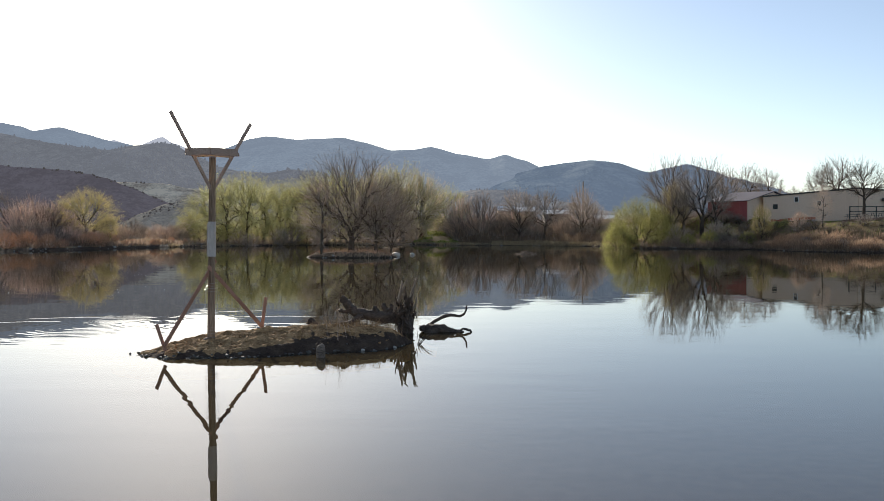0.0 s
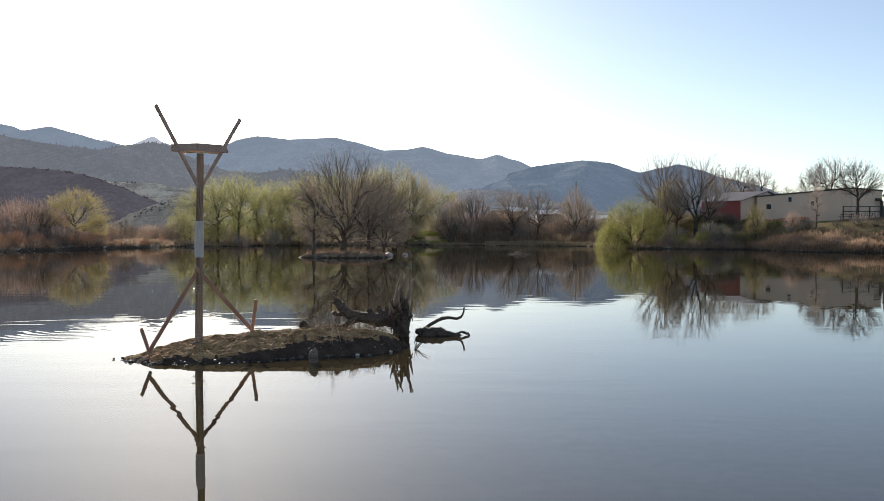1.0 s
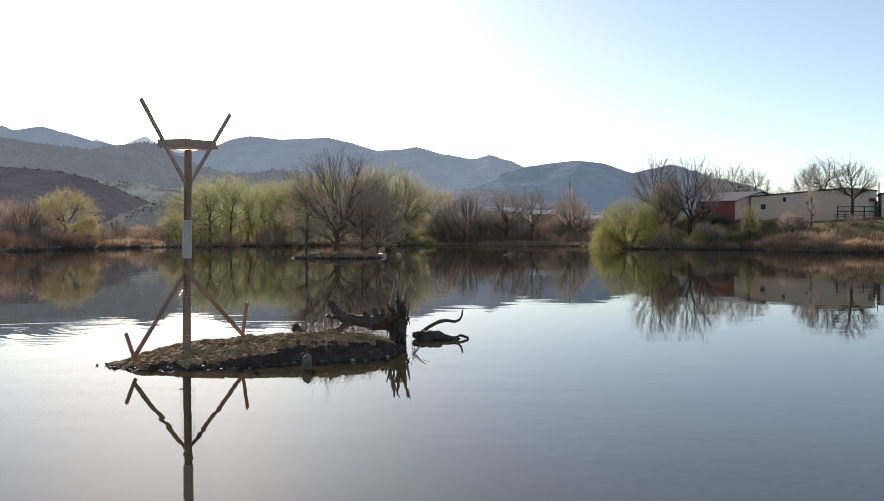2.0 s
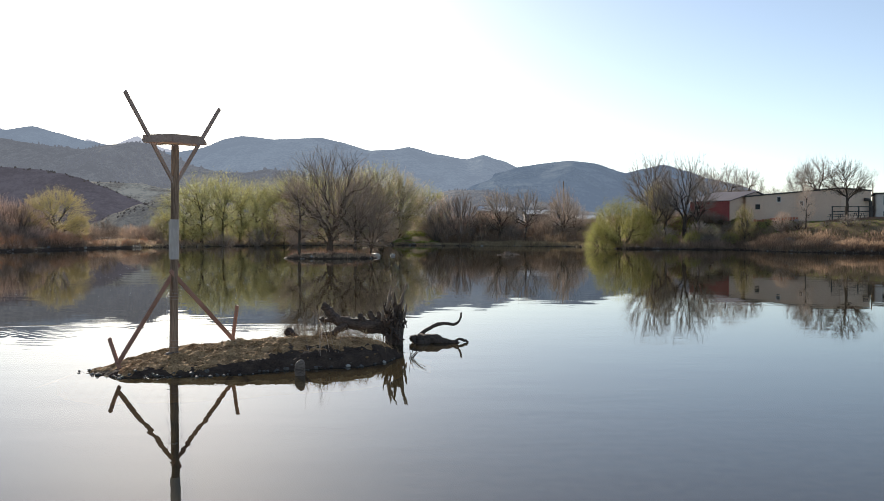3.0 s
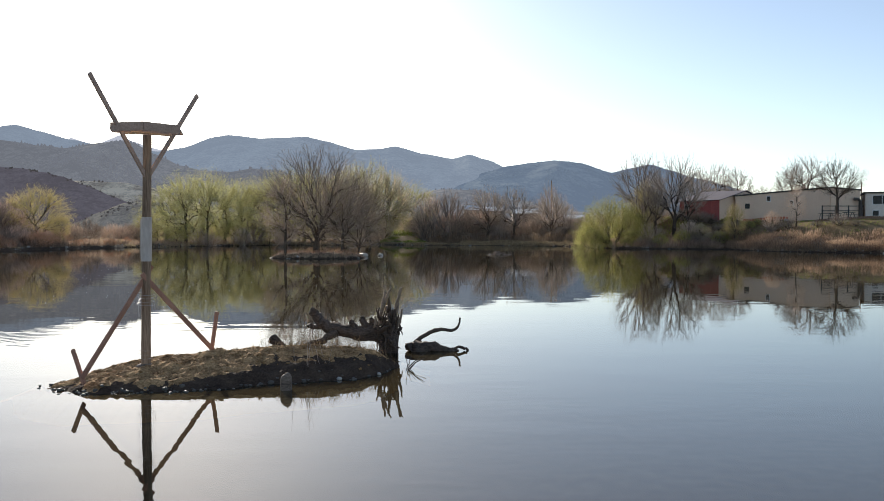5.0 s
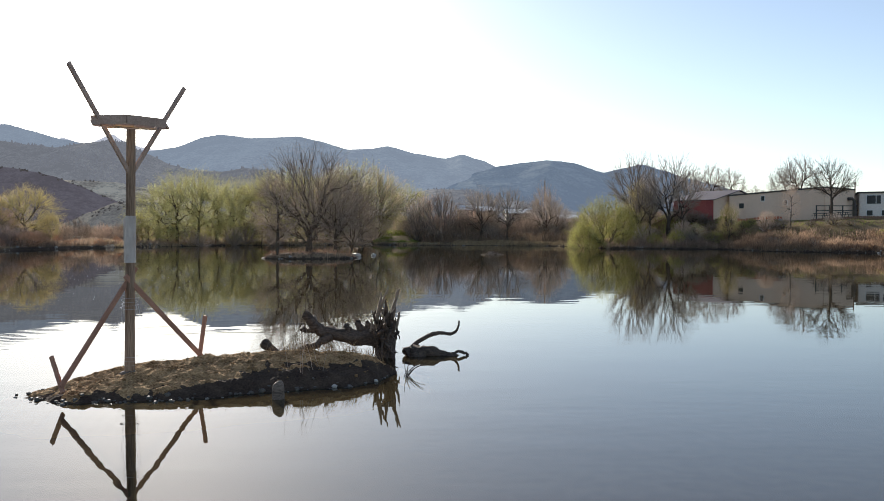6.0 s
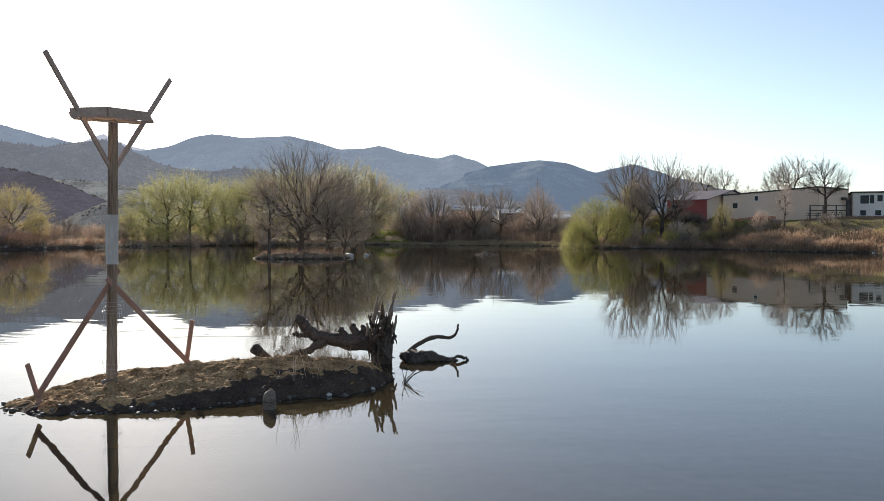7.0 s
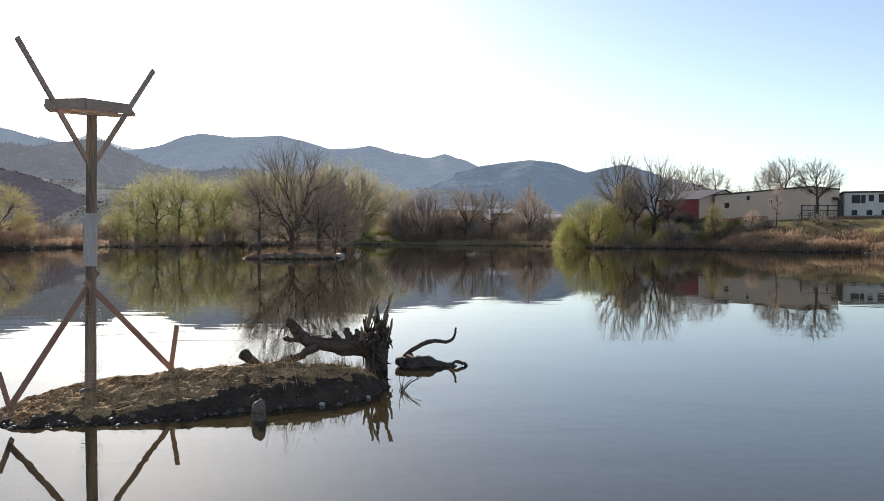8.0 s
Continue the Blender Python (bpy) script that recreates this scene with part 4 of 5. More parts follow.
def fan(seed, height, forks, aspect=1.0, floor=0.1, shell=0.5, bole=0.1, thick=1.0, twig_r=0.01, spurs=2, spur=0.05, leaf=0, leaf_size=0.12, hang=0.0, rise=0.5, lumps=0.16, round_off=0.45, lead=0.0):
    """A tree 'height' high whose limbs fork again and again towards points that fill a rounded crown: trunk, twigs and leaves."""
    r, g = random.Random(seed), np.random.RandomState(seed)
    wood, fine, spots = ([], []), ([], []), []
    count = int(np.prod(forks))
    way = g.normal(size=(count, 3))
    way /= np.linalg.norm(way, axis=1)[:, None]
    out = shell + (1 - shell) * g.uniform(size=count) ** round_off
    out *= np.array([1 + lumps * noise.noise(Vector(w) * 2.1 + Vector((seed, 0, 0))) + lumps * 0.6 * noise.noise(Vector(w) * 5.5 + Vector((0, seed, 0))) for w in way])
    half = (1 - floor) / 2
    goals = way * out[:, None] * np.array([aspect * 0.5, aspect * 0.5, half]) * height
    # egg-shaped: a little wider below the middle
    goals[:, :2] *= (1 - 0.16 * goals[:, 2] / (half * height))[:, None]
    goals[:, 2] += (floor + half) * height
    fork_at = (0.48, 0.46, 0.5, 0.55, 0.6)

    def split(ids, k):
        """Sorts the points into k neighbouring groups."""
        p = goals[ids]
        c = p[g.choice(len(ids), min(k, len(ids)), replace=False)]
        for _ in range(4):
            near = ((p[:, None] - c[None]) ** 2).sum(2).argmin(1)
            c = np.array([p[near == i].mean(0) if (near == i).any() else c[i] for i in range(len(c))])
        return [ids[near == i] for i in range(len(c)) if (near == i).any()]

    def limb(p, d, q, r0, r1, cuts, into, sides):
        """A bowed limb from p, leaving along d, to q; gives its points."""
        L = (q - p).length
        mid = p + d * L * 0.45
        pts = []
        for i in range(cuts + 1):
            u = i / cuts
            v = p * (1 - u) ** 2 + mid * 2 * u * (1 - u) + q * u * u
            if 0 < i < cuts:
                v += Vector((r.gauss(0, 1), r.gauss(0, 1), r.gauss(0, 1))) * L * 0.04
            pts.append(v)
        tube(into, pts, [r0 + (r1 - r0) * i / cuts for i in range(cuts + 1)], sides, cap=False)
        return pts

    def girth(n):
        return twig_r * thick * n ** 0.41 if n > 1 else twig_r

    def branch(p, d, ids, level, r0):
        last = level == len(forks) - 1
        groups = split(ids, forks[level]) if not last else [ids[i:i + 1] for i in range(len(ids))]
        groups.sort(key=lambda ids2: goals[ids2][:, 2].mean())
        for rank, ids2 in enumerate(groups):
            c = Vector(goals[ids2].mean(0))
            if level == 0:
                # low limbs leave the leader first
                start, way1 = p[1].lerp(p[-1], min(1.0, rank / max(1, len(groups) - 1.5)) if lead else 1.0), d
            else:
                u = r.choice((1.0, r.uniform(0.25, 1.0))) * (len(p) - 1)
                i = min(int(u), len(p) - 2)
                start = p[i].lerp(p[i + 1], u - i)
                way1 = (p[i + 1] - p[i]).normalized()
            q = c if last else start.lerp(c, fork_at[level] * r.uniform(0.85, 1.2))
            if last and hang:
                q = q - Vector((0, 0, hang * height * r.uniform(0, 1)))
            way1 = (way1 * 0.6 + (q - start).normalized() * 0.6 + Vector((0, 0, rise * (0.5 if last else 1)))).normalized()
            ra, rb = min(girth(len(ids2)), r0), girth(len(ids2)) * 0.72
            pts = limb(start, way1, q, ra, rb if not last else twig_r * 0.5, 5 if level < 2 else 2 if last else 3, wood if level < 2 else fine, 6 if level == 0 else 5 if level == 1 else 3)
            if not last:
                branch(pts, way1, ids2, level + 1, rb * 1.25)
                continue
            L = height * spur
            for _ in range(spurs):
                a = r.choice(pts[1:])
                e = (pts[-1] - pts[-2]).normalized() + Vector((r.gauss(0, 0.55), r.gauss(0, 0.55), r.gauss(0.25, 0.5) - hang * 10))
                tip = a + e.normalized() * L * r.uniform(0.5, 1.3)
                tube(fine, [a, tip], [twig_r * 0.6, twig_r * 0.35], 3, cap=False)
                if leaf:
                    spots.append(a.lerp(tip, r.random()))
            for _ in range(leaf):
                u = r.uniform(0.1, 1) * (len(pts) - 1)
                i = min(int(u), len(pts) - 2)
                spots.append(pts[i].lerp(pts[i + 1], u - i) + Vector((r.gauss(0, 1), r.gauss(0, 1), r.gauss(0, 1))) * leaf_size * 1.3)

    foot = girth(count) * 1.15
    if bole:
        line = [Vector((0, 0, -0.35)), Vector((0.02 * height * bole * r.uniform(-2, 2), 0.1 * bole, bole * height * 0.5)), Vector((0, 0, bole * height))]
        tube(wood, line, [foot * 1.25, foot, foot * 0.92], 9)
        if lead:
            line = [line[1], line[2], line[2] + Vector((r.gauss(0, 0.02), r.gauss(0, 0.02), lead)) * height]
            tube(wood, line, [foot, foot * 0.92, foot * 0.5], 8)
        branch(line, Vector((0, 0, 1)), np.arange(count), 0, foot)
    else:
        for ids in split(np.arange(count), forks[0]):
            c = Vector(goals[ids].mean(0))
            base = Vector((c.x * 0.12, c.y * 0.12, -0.3))
            ra = girth(len(ids))
            pts = limb(base, Vector((c.x, c.y, height * 0.6)).normalized(), base.lerp(c, 0.42), ra, ra * 0.75, 5, wood, 6)
            branch(pts, (pts[-1] - pts[-2]).normalized(), ids, 1, ra * 0.9)
    leaves = leaf_cloud(spots, leaf_size, r, hang * 12) if spots else None
    return wood, fine, leaves


class Kind:
    """One form of tree; its meshes are shared by all trees of that form."""

    def __init__(self, name, label, category, bark, twig, leafy, **how):
        wood, fine, leaves = fan(**how)
        self.name, self.label, self.category = name, label, category
        self.meshes = [("trunk", mesh_of("trunk", *wood, smooth=True), bark), ("crown", mesh_of("crown", *fine), twig)]
        if leaves:
            self.meshes.append(("foliage", mesh_of("foliage", *leaves), leafy))
        for _, me, m in self.meshes:
            me.materials.append(m)

    def put(self, x, y, scale=1.0, turn=0.0, z=None, label="", group="", wide=1.0):
        t = thing(self.name, x, y, land(x, y) if z is None else z, label or self.label, self.category, group, turn)
        t.matrix_basis = t.matrix_basis @ Matrix.Diagonal((scale * wide, scale * wide, scale, 1))
        for n, me, _ in self.meshes:
            o = new(n, me)
            o.parent = t
        return t


bare_a = Kind("bare_tree", "bare brown cottonwood with a wide twiggy crown", "tree", BARK, TWIG_BROWN, None, seed=11, height=10, forks=(6, 5, 5, 4), aspect=1.1, floor=0.14, bole=0.12, twig_r=0.021, thick=0.85, lead=0.2)
isle_tree = Kind("bare_tree", "bare grey-brown cottonwood with many fanning stems", "tree", BARK, TWIG_ISLE, None, seed=14, height=10, forks=(5, 6, 6, 5), aspect=1.1, floor=0.06, bole=0.05, twig_r=0.0125, spurs=3, thick=1.05, lead=0.08)
crown_tree = Kind("bare_tree", "large bare tree with a domed crown of fine fanning branches", "tree", BARK, TWIG_ISLE, None, seed=15, height=10, forks=(8, 6, 6, 5), aspect=1.22, floor=0.08, bole=0.07, twig_r=0.0125, spurs=3, thick=1.1, rise=0.35, lumps=0.1, lead=0.1, shell=0.4, round_off=0.6)
bold_tree = Kind("bare_tree", "leafless dark tree with thick crooked limbs", "tree", DARK_BARK, BARK, None, seed=39, height=10, forks=(5, 5, 5, 6), aspect=1.05, floor=0.36, bole=0.26, twig_r=0.0125, spurs=4, thick=1.5, rise=0.3, lumps=0.3, lead=0.16, spur=0.06)
slender = Kind("bare_tree", "slender bare tree with one dark upright trunk", "tree", BARK, TWIG_ISLE, None, seed=19, height=10, forks=(6, 5, 5, 5), aspect=0.6, floor=0.10, bole=0.16, twig_r=0.014, spurs=3, thick=0.8, rise=0.6, lead=0.32)
bare_b = Kind("bare_tree", "bare brown tree with upright twigs", "tree", BARK, TWIG_BROWN, None, seed=23, height=10, forks=(7, 5, 5, 4), aspect=1.0, floor=0.1, bole=0.08, twig_r=0.021, thick=0.85, rise=0.6, lead=0.18)
bare_c = Kind("bare_tree", "leafless grey tree with spreading limbs", "tree", DARK_BARK, TWIG_GREY, None, seed=37, height=10, forks=(5, 5, 5, 6), aspect=0.9, floor=0.3, bole=0.28, twig_r=0.0125, spurs=4, thick=1.1, lumps=0.32, lead=0.2, spur=0.06)
bare_d = Kind("bare_tree", "leafless dark tree with bold spreading limbs", "tree", DARK_BARK, TWIG_GREY, None, seed=38, height=10, forks=(5, 5, 5, 6), aspect=0.85, floor=0.3, bole=0.3, twig_r=0.0125, spurs=4, thick=1.2, lumps=0.34, lead=0.2, spur=0.06)
vase_tree = Kind("bare_tree", "leafless tree with dark limbs fanning from the base", "tree", DARK_BARK, TWIG_GREY, None, seed=83, height=10, forks=(5, 5, 5, 4), aspect=0.85, floor=0.22, bole=0.16, twig_r=0.013, spurs=3, thick=1.35, rise=0.7, lumps=0.2, lead=0.12)
thicket = Kind("bare_shrub", "leafless brown thicket of upright stems", "shrub", TWIG, TWIG, None, seed=41, height=10, forks=(11, 5, 4, 3), aspect=0.95, floor=0.0, bole=0.0, twig_r=0.03, rise=0.5, lumps=0.22)
thicket_b = Kind("bare_shrub", "leafless brown shrub with dense twigs", "shrub", TWIG, TWIG, None, seed=43, height=10, forks=(9, 5, 4, 3), aspect=1.1, floor=-0.1, bole=0.0, twig_r=0.031, rise=0.4, lumps=0.26)
bush = Kind("bare_shrub", "loose leafless pinkish-brown bush by the shore", "shrub", TWIG, TWIG_RED, None, seed=47, height=10, forks=(7, 5, 5, 4), aspect=1.05, floor=-0.05, bole=0.0, twig_r=0.026, spurs=2, rise=0.4, lumps=0.26)
dark_thicket = Kind("bare_shrub", "low dark leafless brush on the bank", "shrub", DARK_BARK, TWIG_GREY, None, seed=45, height=10, forks=(9, 5, 4, 4), aspect=1.3, floor=-0.15, bole=0.0, twig_r=0.03, spurs=2, spur=0.07, rise=0.4, lumps=0.3)
russet = Kind("bare_shrub", "low russet shrub by the water", "shrub", TWIG, TWIG_RUST, None, seed=49, height=10, forks=(9, 5, 4, 4), aspect=1.3, floor=-0.15, bole=0.0, twig_r=0.03, spurs=3, spur=0.07, rise=0.4, lumps=0.25)
willow = Kind("willow", "willow in fresh grey-green leaf by the water", "tree", BARK, TWIG_GOLD, LEAF_WILLOW, seed=53, height=10, forks=(6, 6, 6, 5), aspect=1.15, floor=-0.02, shell=0.45, bole=0.05, twig_r=0.011, thick=1.15, leaf=14, leaf_size=0.105, hang=0.03, lumps=0.2, lead=0.25)
willow_b = Kind("willow", "loose willow with thin pale green leaves", "tree", BARK, TWIG_GOLD, LEAF_WILLOW, seed=59, height=10, forks=(5, 6, 6, 5), aspect=1.15, floor=-0.02, shell=0.4, bole=0.05, twig_r=0.011, thick=1.1, leaf=14, leaf_size=0.105, hang=0.03, lumps=0.24, lead=0.25)
lime = Kind("willow", "rounded lime-green willow hanging over the bank", "tree", BARK, TWIG_GOLD, LEAF_LIME, seed=61, height=10, forks=(9, 6, 5, 5), aspect=1.35, floor=-0.12, shell=0.6, bole=0.0, twig_r=0.012, thick=1.3, leaf=9, leaf_size=0.2, hang=0.03, lumps=0.34)
ochre = Kind("budding_tree", "budding tree with an ochre-yellow crown", "tree", BARK, TWIG_GOLD, LEAF_OCHRE, seed=67, height=10, forks=(6, 6, 6, 5), aspect=1.0, floor=0.08, bole=0.10, twig_r=0.012, thick=1.2, leaf=10, leaf_size=0.12, lumps=0.24, lead=0.2)
olive = Kind("budding_tree", "dark-limbed tree with sparse olive buds", "tree", BARK, TWIG_BROWN, LEAF_OLIVE, seed=71, height=10, forks=(6, 6, 6, 5), aspect=1.15, floor=0.0, bole=0.05, twig_r=0.016, thick=1.2, leaf=12, leaf_size=0.12, lumps=0.2, lead=0.2)

# islet in the middle of the pond with its bare trees
FAR_ISLE = Vector((-13.6, 107.5))


def far_isle_height(x, y):
    s = math.hypot((x - FAR_ISLE.x) / 6.2, (y - FAR_ISLE.y) / 3.2)
    return 0.95 * step(1.1, 0.72, s) - 0.35 + 0.22 * noise.noise((x * 0.7, y * 0.9, 0)) + 0.12 * noise.noise((x * 2.1, y * 2.1, 1)) if s < 1.5 else -0.3


vs, fs = [], []
for j in range(49):
    for i in range(141):
        x, y = FAR_ISLE.x - 8 + 16 * i / 140, FAR_ISLE.y - 4 + 8 * j / 48
        vs.append((x, y, far_isle_height(x, y)))
fs = [(j * 141 + i, j * 141 + i + 1, j * 141 + i + 142, j * 141 + i + 141) for j in range(48) for i in range(140)]
far_islet = tagged(part("far_islet", (vs, fs), ISLET_MUD, smooth=True), "low earth islet under bare trees", "island", kind="structure")
far_islet.data.materials.append(SHADED_LOAM)
islet.data.materials.append(BED)
# low edge darkened with loam to paint the undercut's shade
for f in far_islet.data.polygons:
    if f.center.z < 0.20 + 0.12 * noise.noise(f.center * 1.5) + 0.1 * noise.noise(f.center * 4.0):
        f.material_index = 1
for kind, px, py, s, turn, w in ((slender, -17.3, 106.0, 1.0, 20, 1.0), (crown_tree, -13.9, 109.0, 1.38, 75, 1.0),
                                 (isle_tree, -10.6, 108.5, 1.08, 200, 0.95), (isle_tree, -8.7, 109.0, 0.92, 130, 0.8),):
    kind.put(px, py, s, turn, z=max(far_isle_height(px, py), 0.0), group="trees on the pond islet", wide=w)
r = random.Random(8)
for i in range(5):
    x, y = FAR_ISLE.x + r.uniform(-5.4, 5.2), FAR_ISLE.y - r.uniform(1.4, 2.9)
    stone(x, y, r.uniform(0.10, 0.26), STONE, "grey stone on the pond islet's edge", "boulders by the pond islet", i, 0.25, z=max(far_isle_height(x, y), 0.0))
for i, (x, y, s) in enumerate(((-8.3, 114.0, 0.55), (-6.4, 118.0, 0.38), (-15.6, 105.2, 0.34), (-13.5, 105.3, 0.4), (-18.1, 106.0, 0.22), (-14.6, 105.3, 0.28))):
    stone(x, y, s, CHALK if i < 4 else STONE, "pale boulder at the pond islet", "boulders by the pond islet", i, 0.3, z=-0.05 if i < 2 else 0.1)
sedge = ([], [])
r = random.Random(17)
for _ in range(1300):
    x, y = r.uniform(FAR_ISLE.x - 5.6, FAR_ISLE.x + 5.6), r.uniform(FAR_ISLE.y - 3, FAR_ISLE.y + 3)
    h = far_isle_height(x, y)
    if h > 0.02:
        tube(sedge, [(x, y, h - 0.05), (x + r.gauss(0, 0.12), y + r.gauss(0, 0.12), h + r.uniform(0.12, 0.5))], [0.025, 0.006], 3, cap=False)
tagged(part("islet_sedge", sedge, RUST_REED), "short dead sedge on the pond islet", "grass", kind="stuff")
nest = thing("twig_nest", 10.0, 122.0, 0.0, "floating heap of dead twigs and reeds", "twigs")
heap = ([], [])
r = random.Random(9)
for _ in range(160):
    w, q = r.uniform(0, 6.3), abs(r.gauss(0, 0.5))
    p = Vector((q * 1.6 * math.cos(w), q * math.sin(w), max(0.0, 0.55 - q * 0.5) * r.random()))
    d = Vector((r.uniform(-1, 1), r.uniform(-1, 1), r.uniform(-0.1, 0.35))) * r.uniform(0.3, 0.8)
    tube(heap, [p - d * 0.5, p + d * 0.5], [0.03, 0.015], 4)
part("heap", heap, TWIG, nest)


def bearing(x, y):
    return math.degrees(math.atan2(y - POND.y, x - POND.x))


# far shore, from the meadow to the buildings
west_trees = (
    (bare_c, -91.0, 165, 1.0, 40, 1.0), (thicket_b, -79.7, 150, 0.45, 110, 1.4), (bush, -83.5, 158, 0.85, 120, 1.3), (bush, -89.7, 174, 1.0, 300, 1.0),
    (bush, -77.2, 152, 0.42, 30, 1.4), (bush, -79.8, 160, 0.80, 30, 1.3), (thicket_b, -74.2, 152, 0.36, 150, 1.5), (bush, -83.7, 172, 0.95, 10, 1.0),
    (bush, -78.9, 166, 0.72, 200, 1.2), (bush, -72.5, 154, 0.40, 250, 1.4), (bush, -72.9, 160, 0.38, 70, 1.4), (ochre, -75.4, 168, 1.16, 0, 1.25),
)
pasture_trees = (
    (bush, -81.4, 146, 0.34, 0, 1.5), (bush, -81.2, 150, 0.30, 80, 1.5), (bush, -75.2, 150, 0.28, 160, 1.6), (bush, -73.2, 152, 0.26, 20, 1.6), (bush, -71.6, 155, 0.26, 300, 1.6),
    (bush, -71.1, 162, 0.30, 210, 1.4), (ochre, -71.9, 170, 0.66, 90, 0.7), (bush, -79.7, 190, 0.38, 10, 1.6), (thicket_b, -72.9, 185, 0.52, 20, 1.3),
    (thicket_b, -81.0, 215, 0.35, 60, 1.6), (thicket_b, -72.6, 200, 0.42, 160, 1.4), (thicket_b, -67.8, 192, 0.36, 10, 1.4), (bush, -66.9, 195, 0.45, 250, 1.3),
    (thicket_b, -63.3, 190, 0.32, 100, 1.4), (bare_b, -64.3, 198, 0.6, 15, 1.0),
)
willow_belt = (
    (willow_b, -63.7, 200, 0.85, 260, 1.0), (willow_b, -59.1, 196, 1.37, 0, 1.0), (willow_b, -59.9, 192, 0.5, 80, 1.2),
    (willow, -53.5, 192, 1.66, 140, 0.9), (willow, -49.7, 195, 1.74, 30, 0.9), (thicket_b, -50.4, 190, 0.4, 150, 1.2),
    (willow_b, -46.3, 198, 1.55, 70, 0.9), (willow_b, -43.7, 196, 0.6, 300, 1.2), (willow, -43.1, 203, 1.57, 220, 0.9), (thicket_b, -39.7, 198, 0.6, 20, 1.1),
    (willow_b, -39.6, 206, 1.62, 300, 0.9),
)
middle_belt = (
    (willow, -36.2, 208, 1.83, 20, 0.85), (thicket_b, -33.2, 205, 0.7, 170, 1.1), (willow_b, -31.5, 212, 1.96, 100, 0.9),
    (olive, -25.8, 216, 1.87, 160, 0.85), (olive, -20.2, 218, 2.00, 60, 0.85), (thicket_b, -17.0, 214, 0.7, 90, 1.3),
    (olive, -14.4, 214, 2.09, 10, 0.9), (thicket_b, -11.6, 214, 0.8, 30, 1.3), (olive, -9.7, 216, 1.78, 110, 0.8),
    (willow_b, -2.9, 222, 1.34, 180, 0.9),
)
understory = (
    (bush, -57.3, 202, 0.42, 100, 1.3), (willow_b, -53.6, 203, 0.5, 210, 1.2), (bush, -49.6, 204, 0.45, 330, 1.3), (willow_b, -42.1, 210, 0.6, 15, 1.2),
    (willow_b, -54.8, 189, 0.42, 40, 1.3), (thicket_b, -47.0, 188, 0.34, 10, 1.3), (thicket, -41.4, 194, 0.45, 90, 1.2), (willow_b, -36.5, 201, 0.6, 120, 1.2),
    (thicket, -33.2, 200, 0.45, 0, 1.2), (willow_b, -29.0, 206, 0.6, 230, 1.2), (olive, -20.3, 208, 0.6, 310, 1.2),
)
bare_belt = (
    (thicket, 0.9, 212, 1.22, 0, 0.9), (thicket, 5.7, 210, 1.30, 70, 0.9), (thicket_b, 9.7, 212, 0.85, 140, 0.9), (thicket_b, 12.4, 216, 0.72, 20, 1.0), (thicket, 18.4, 218, 0.8, 60, 1.0), (thicket_b, 34.4, 232, 1.5, 130, 0.6),
    (bare_b, 15.0, 208, 1.36, 40, 0.95), (bare_a, 21.2, 206, 1.36, 170, 0.85), (thicket, 18.1, 204, 0.45, 310, 1.3), (thicket_b, 25.8, 215, 0.66, 260, 1.1),
    (bare_b, 30.3, 206, 1.24, 10, 0.95), (thicket_b, 27.3, 207, 0.6, 40, 1.0), (bare_a, 33.7, 207, 0.95, 210, 0.8), (thicket_b, 34.3, 206, 0.5, 300, 0.9),
)
bank_trees = (
    (lime, 33.0, 169, 0.76, 210, 0.75), (lime, 36.4, 168, 1.0, 0, 1.0), (lime, 40.2, 169, 0.80, 120, 0.75), (vase_tree, 44.5, 178, 1.72, 30, 0.85),
    (lime, 45.0, 164, 0.26, 50, 1.0), (lime, 49.1, 163, 0.30, 200, 1.0), (olive, 52.5, 163, 0.34, 20, 1.1), (lime, 55.5, 161, 0.24, 120, 1.2),
    (ochre, 44.8, 174, 1.1, 90, 0.7), (thicket_b, 43.6, 166, 0.45, 60, 1.3), (vase_tree, 46.1, 171, 1.2, 140, 0.8), (bare_a, 47.2, 176, 1.2, 60, 0.7),
    (vase_tree, 48.9, 168, 1.72, 20, 0.95), (thicket, 50.5, 164, 0.4, 10, 1.3), (vase_tree, 51.3, 167, 1.15, 200, 0.8), (vase_tree, 43.2, 169, 1.25, 110, 0.75),
)
hall_trees = (
    (bare_b, 68.4, 215, 1.45, 10, 0.8), (bare_d, 75.9, 220, 1.5, 320, 0.7), (ochre, 57.9, 160, 0.78, 10, 0.6), (bare_d, 81.8, 222, 1.42, 60, 0.75),
    (bare_c, 93.7, 235, 1.05, 100, 0.8), (thicket, 63.4, 156, 0.42, 180, 1.0), (bare_d, 89.7, 208, 1.38, 250, 0.8), (slender, 66.0, 152, 0.8, 80, 0.8),
    (bare_d, 89.8, 200, 1.5, 130, 0.95), (bold_tree, 73.4, 152, 1.08, 10, 0.82),
)
for belt in (west_trees, pasture_trees, willow_belt, middle_belt, understory, bare_belt, bank_trees, hall_trees):
    for kind, x, y, s, turn, w in belt:
        kind.put(x, y, s, turn, group="trees on the shore", wide=w)
# second row of scrub that closes the view under the crowns
r = random.Random(31)
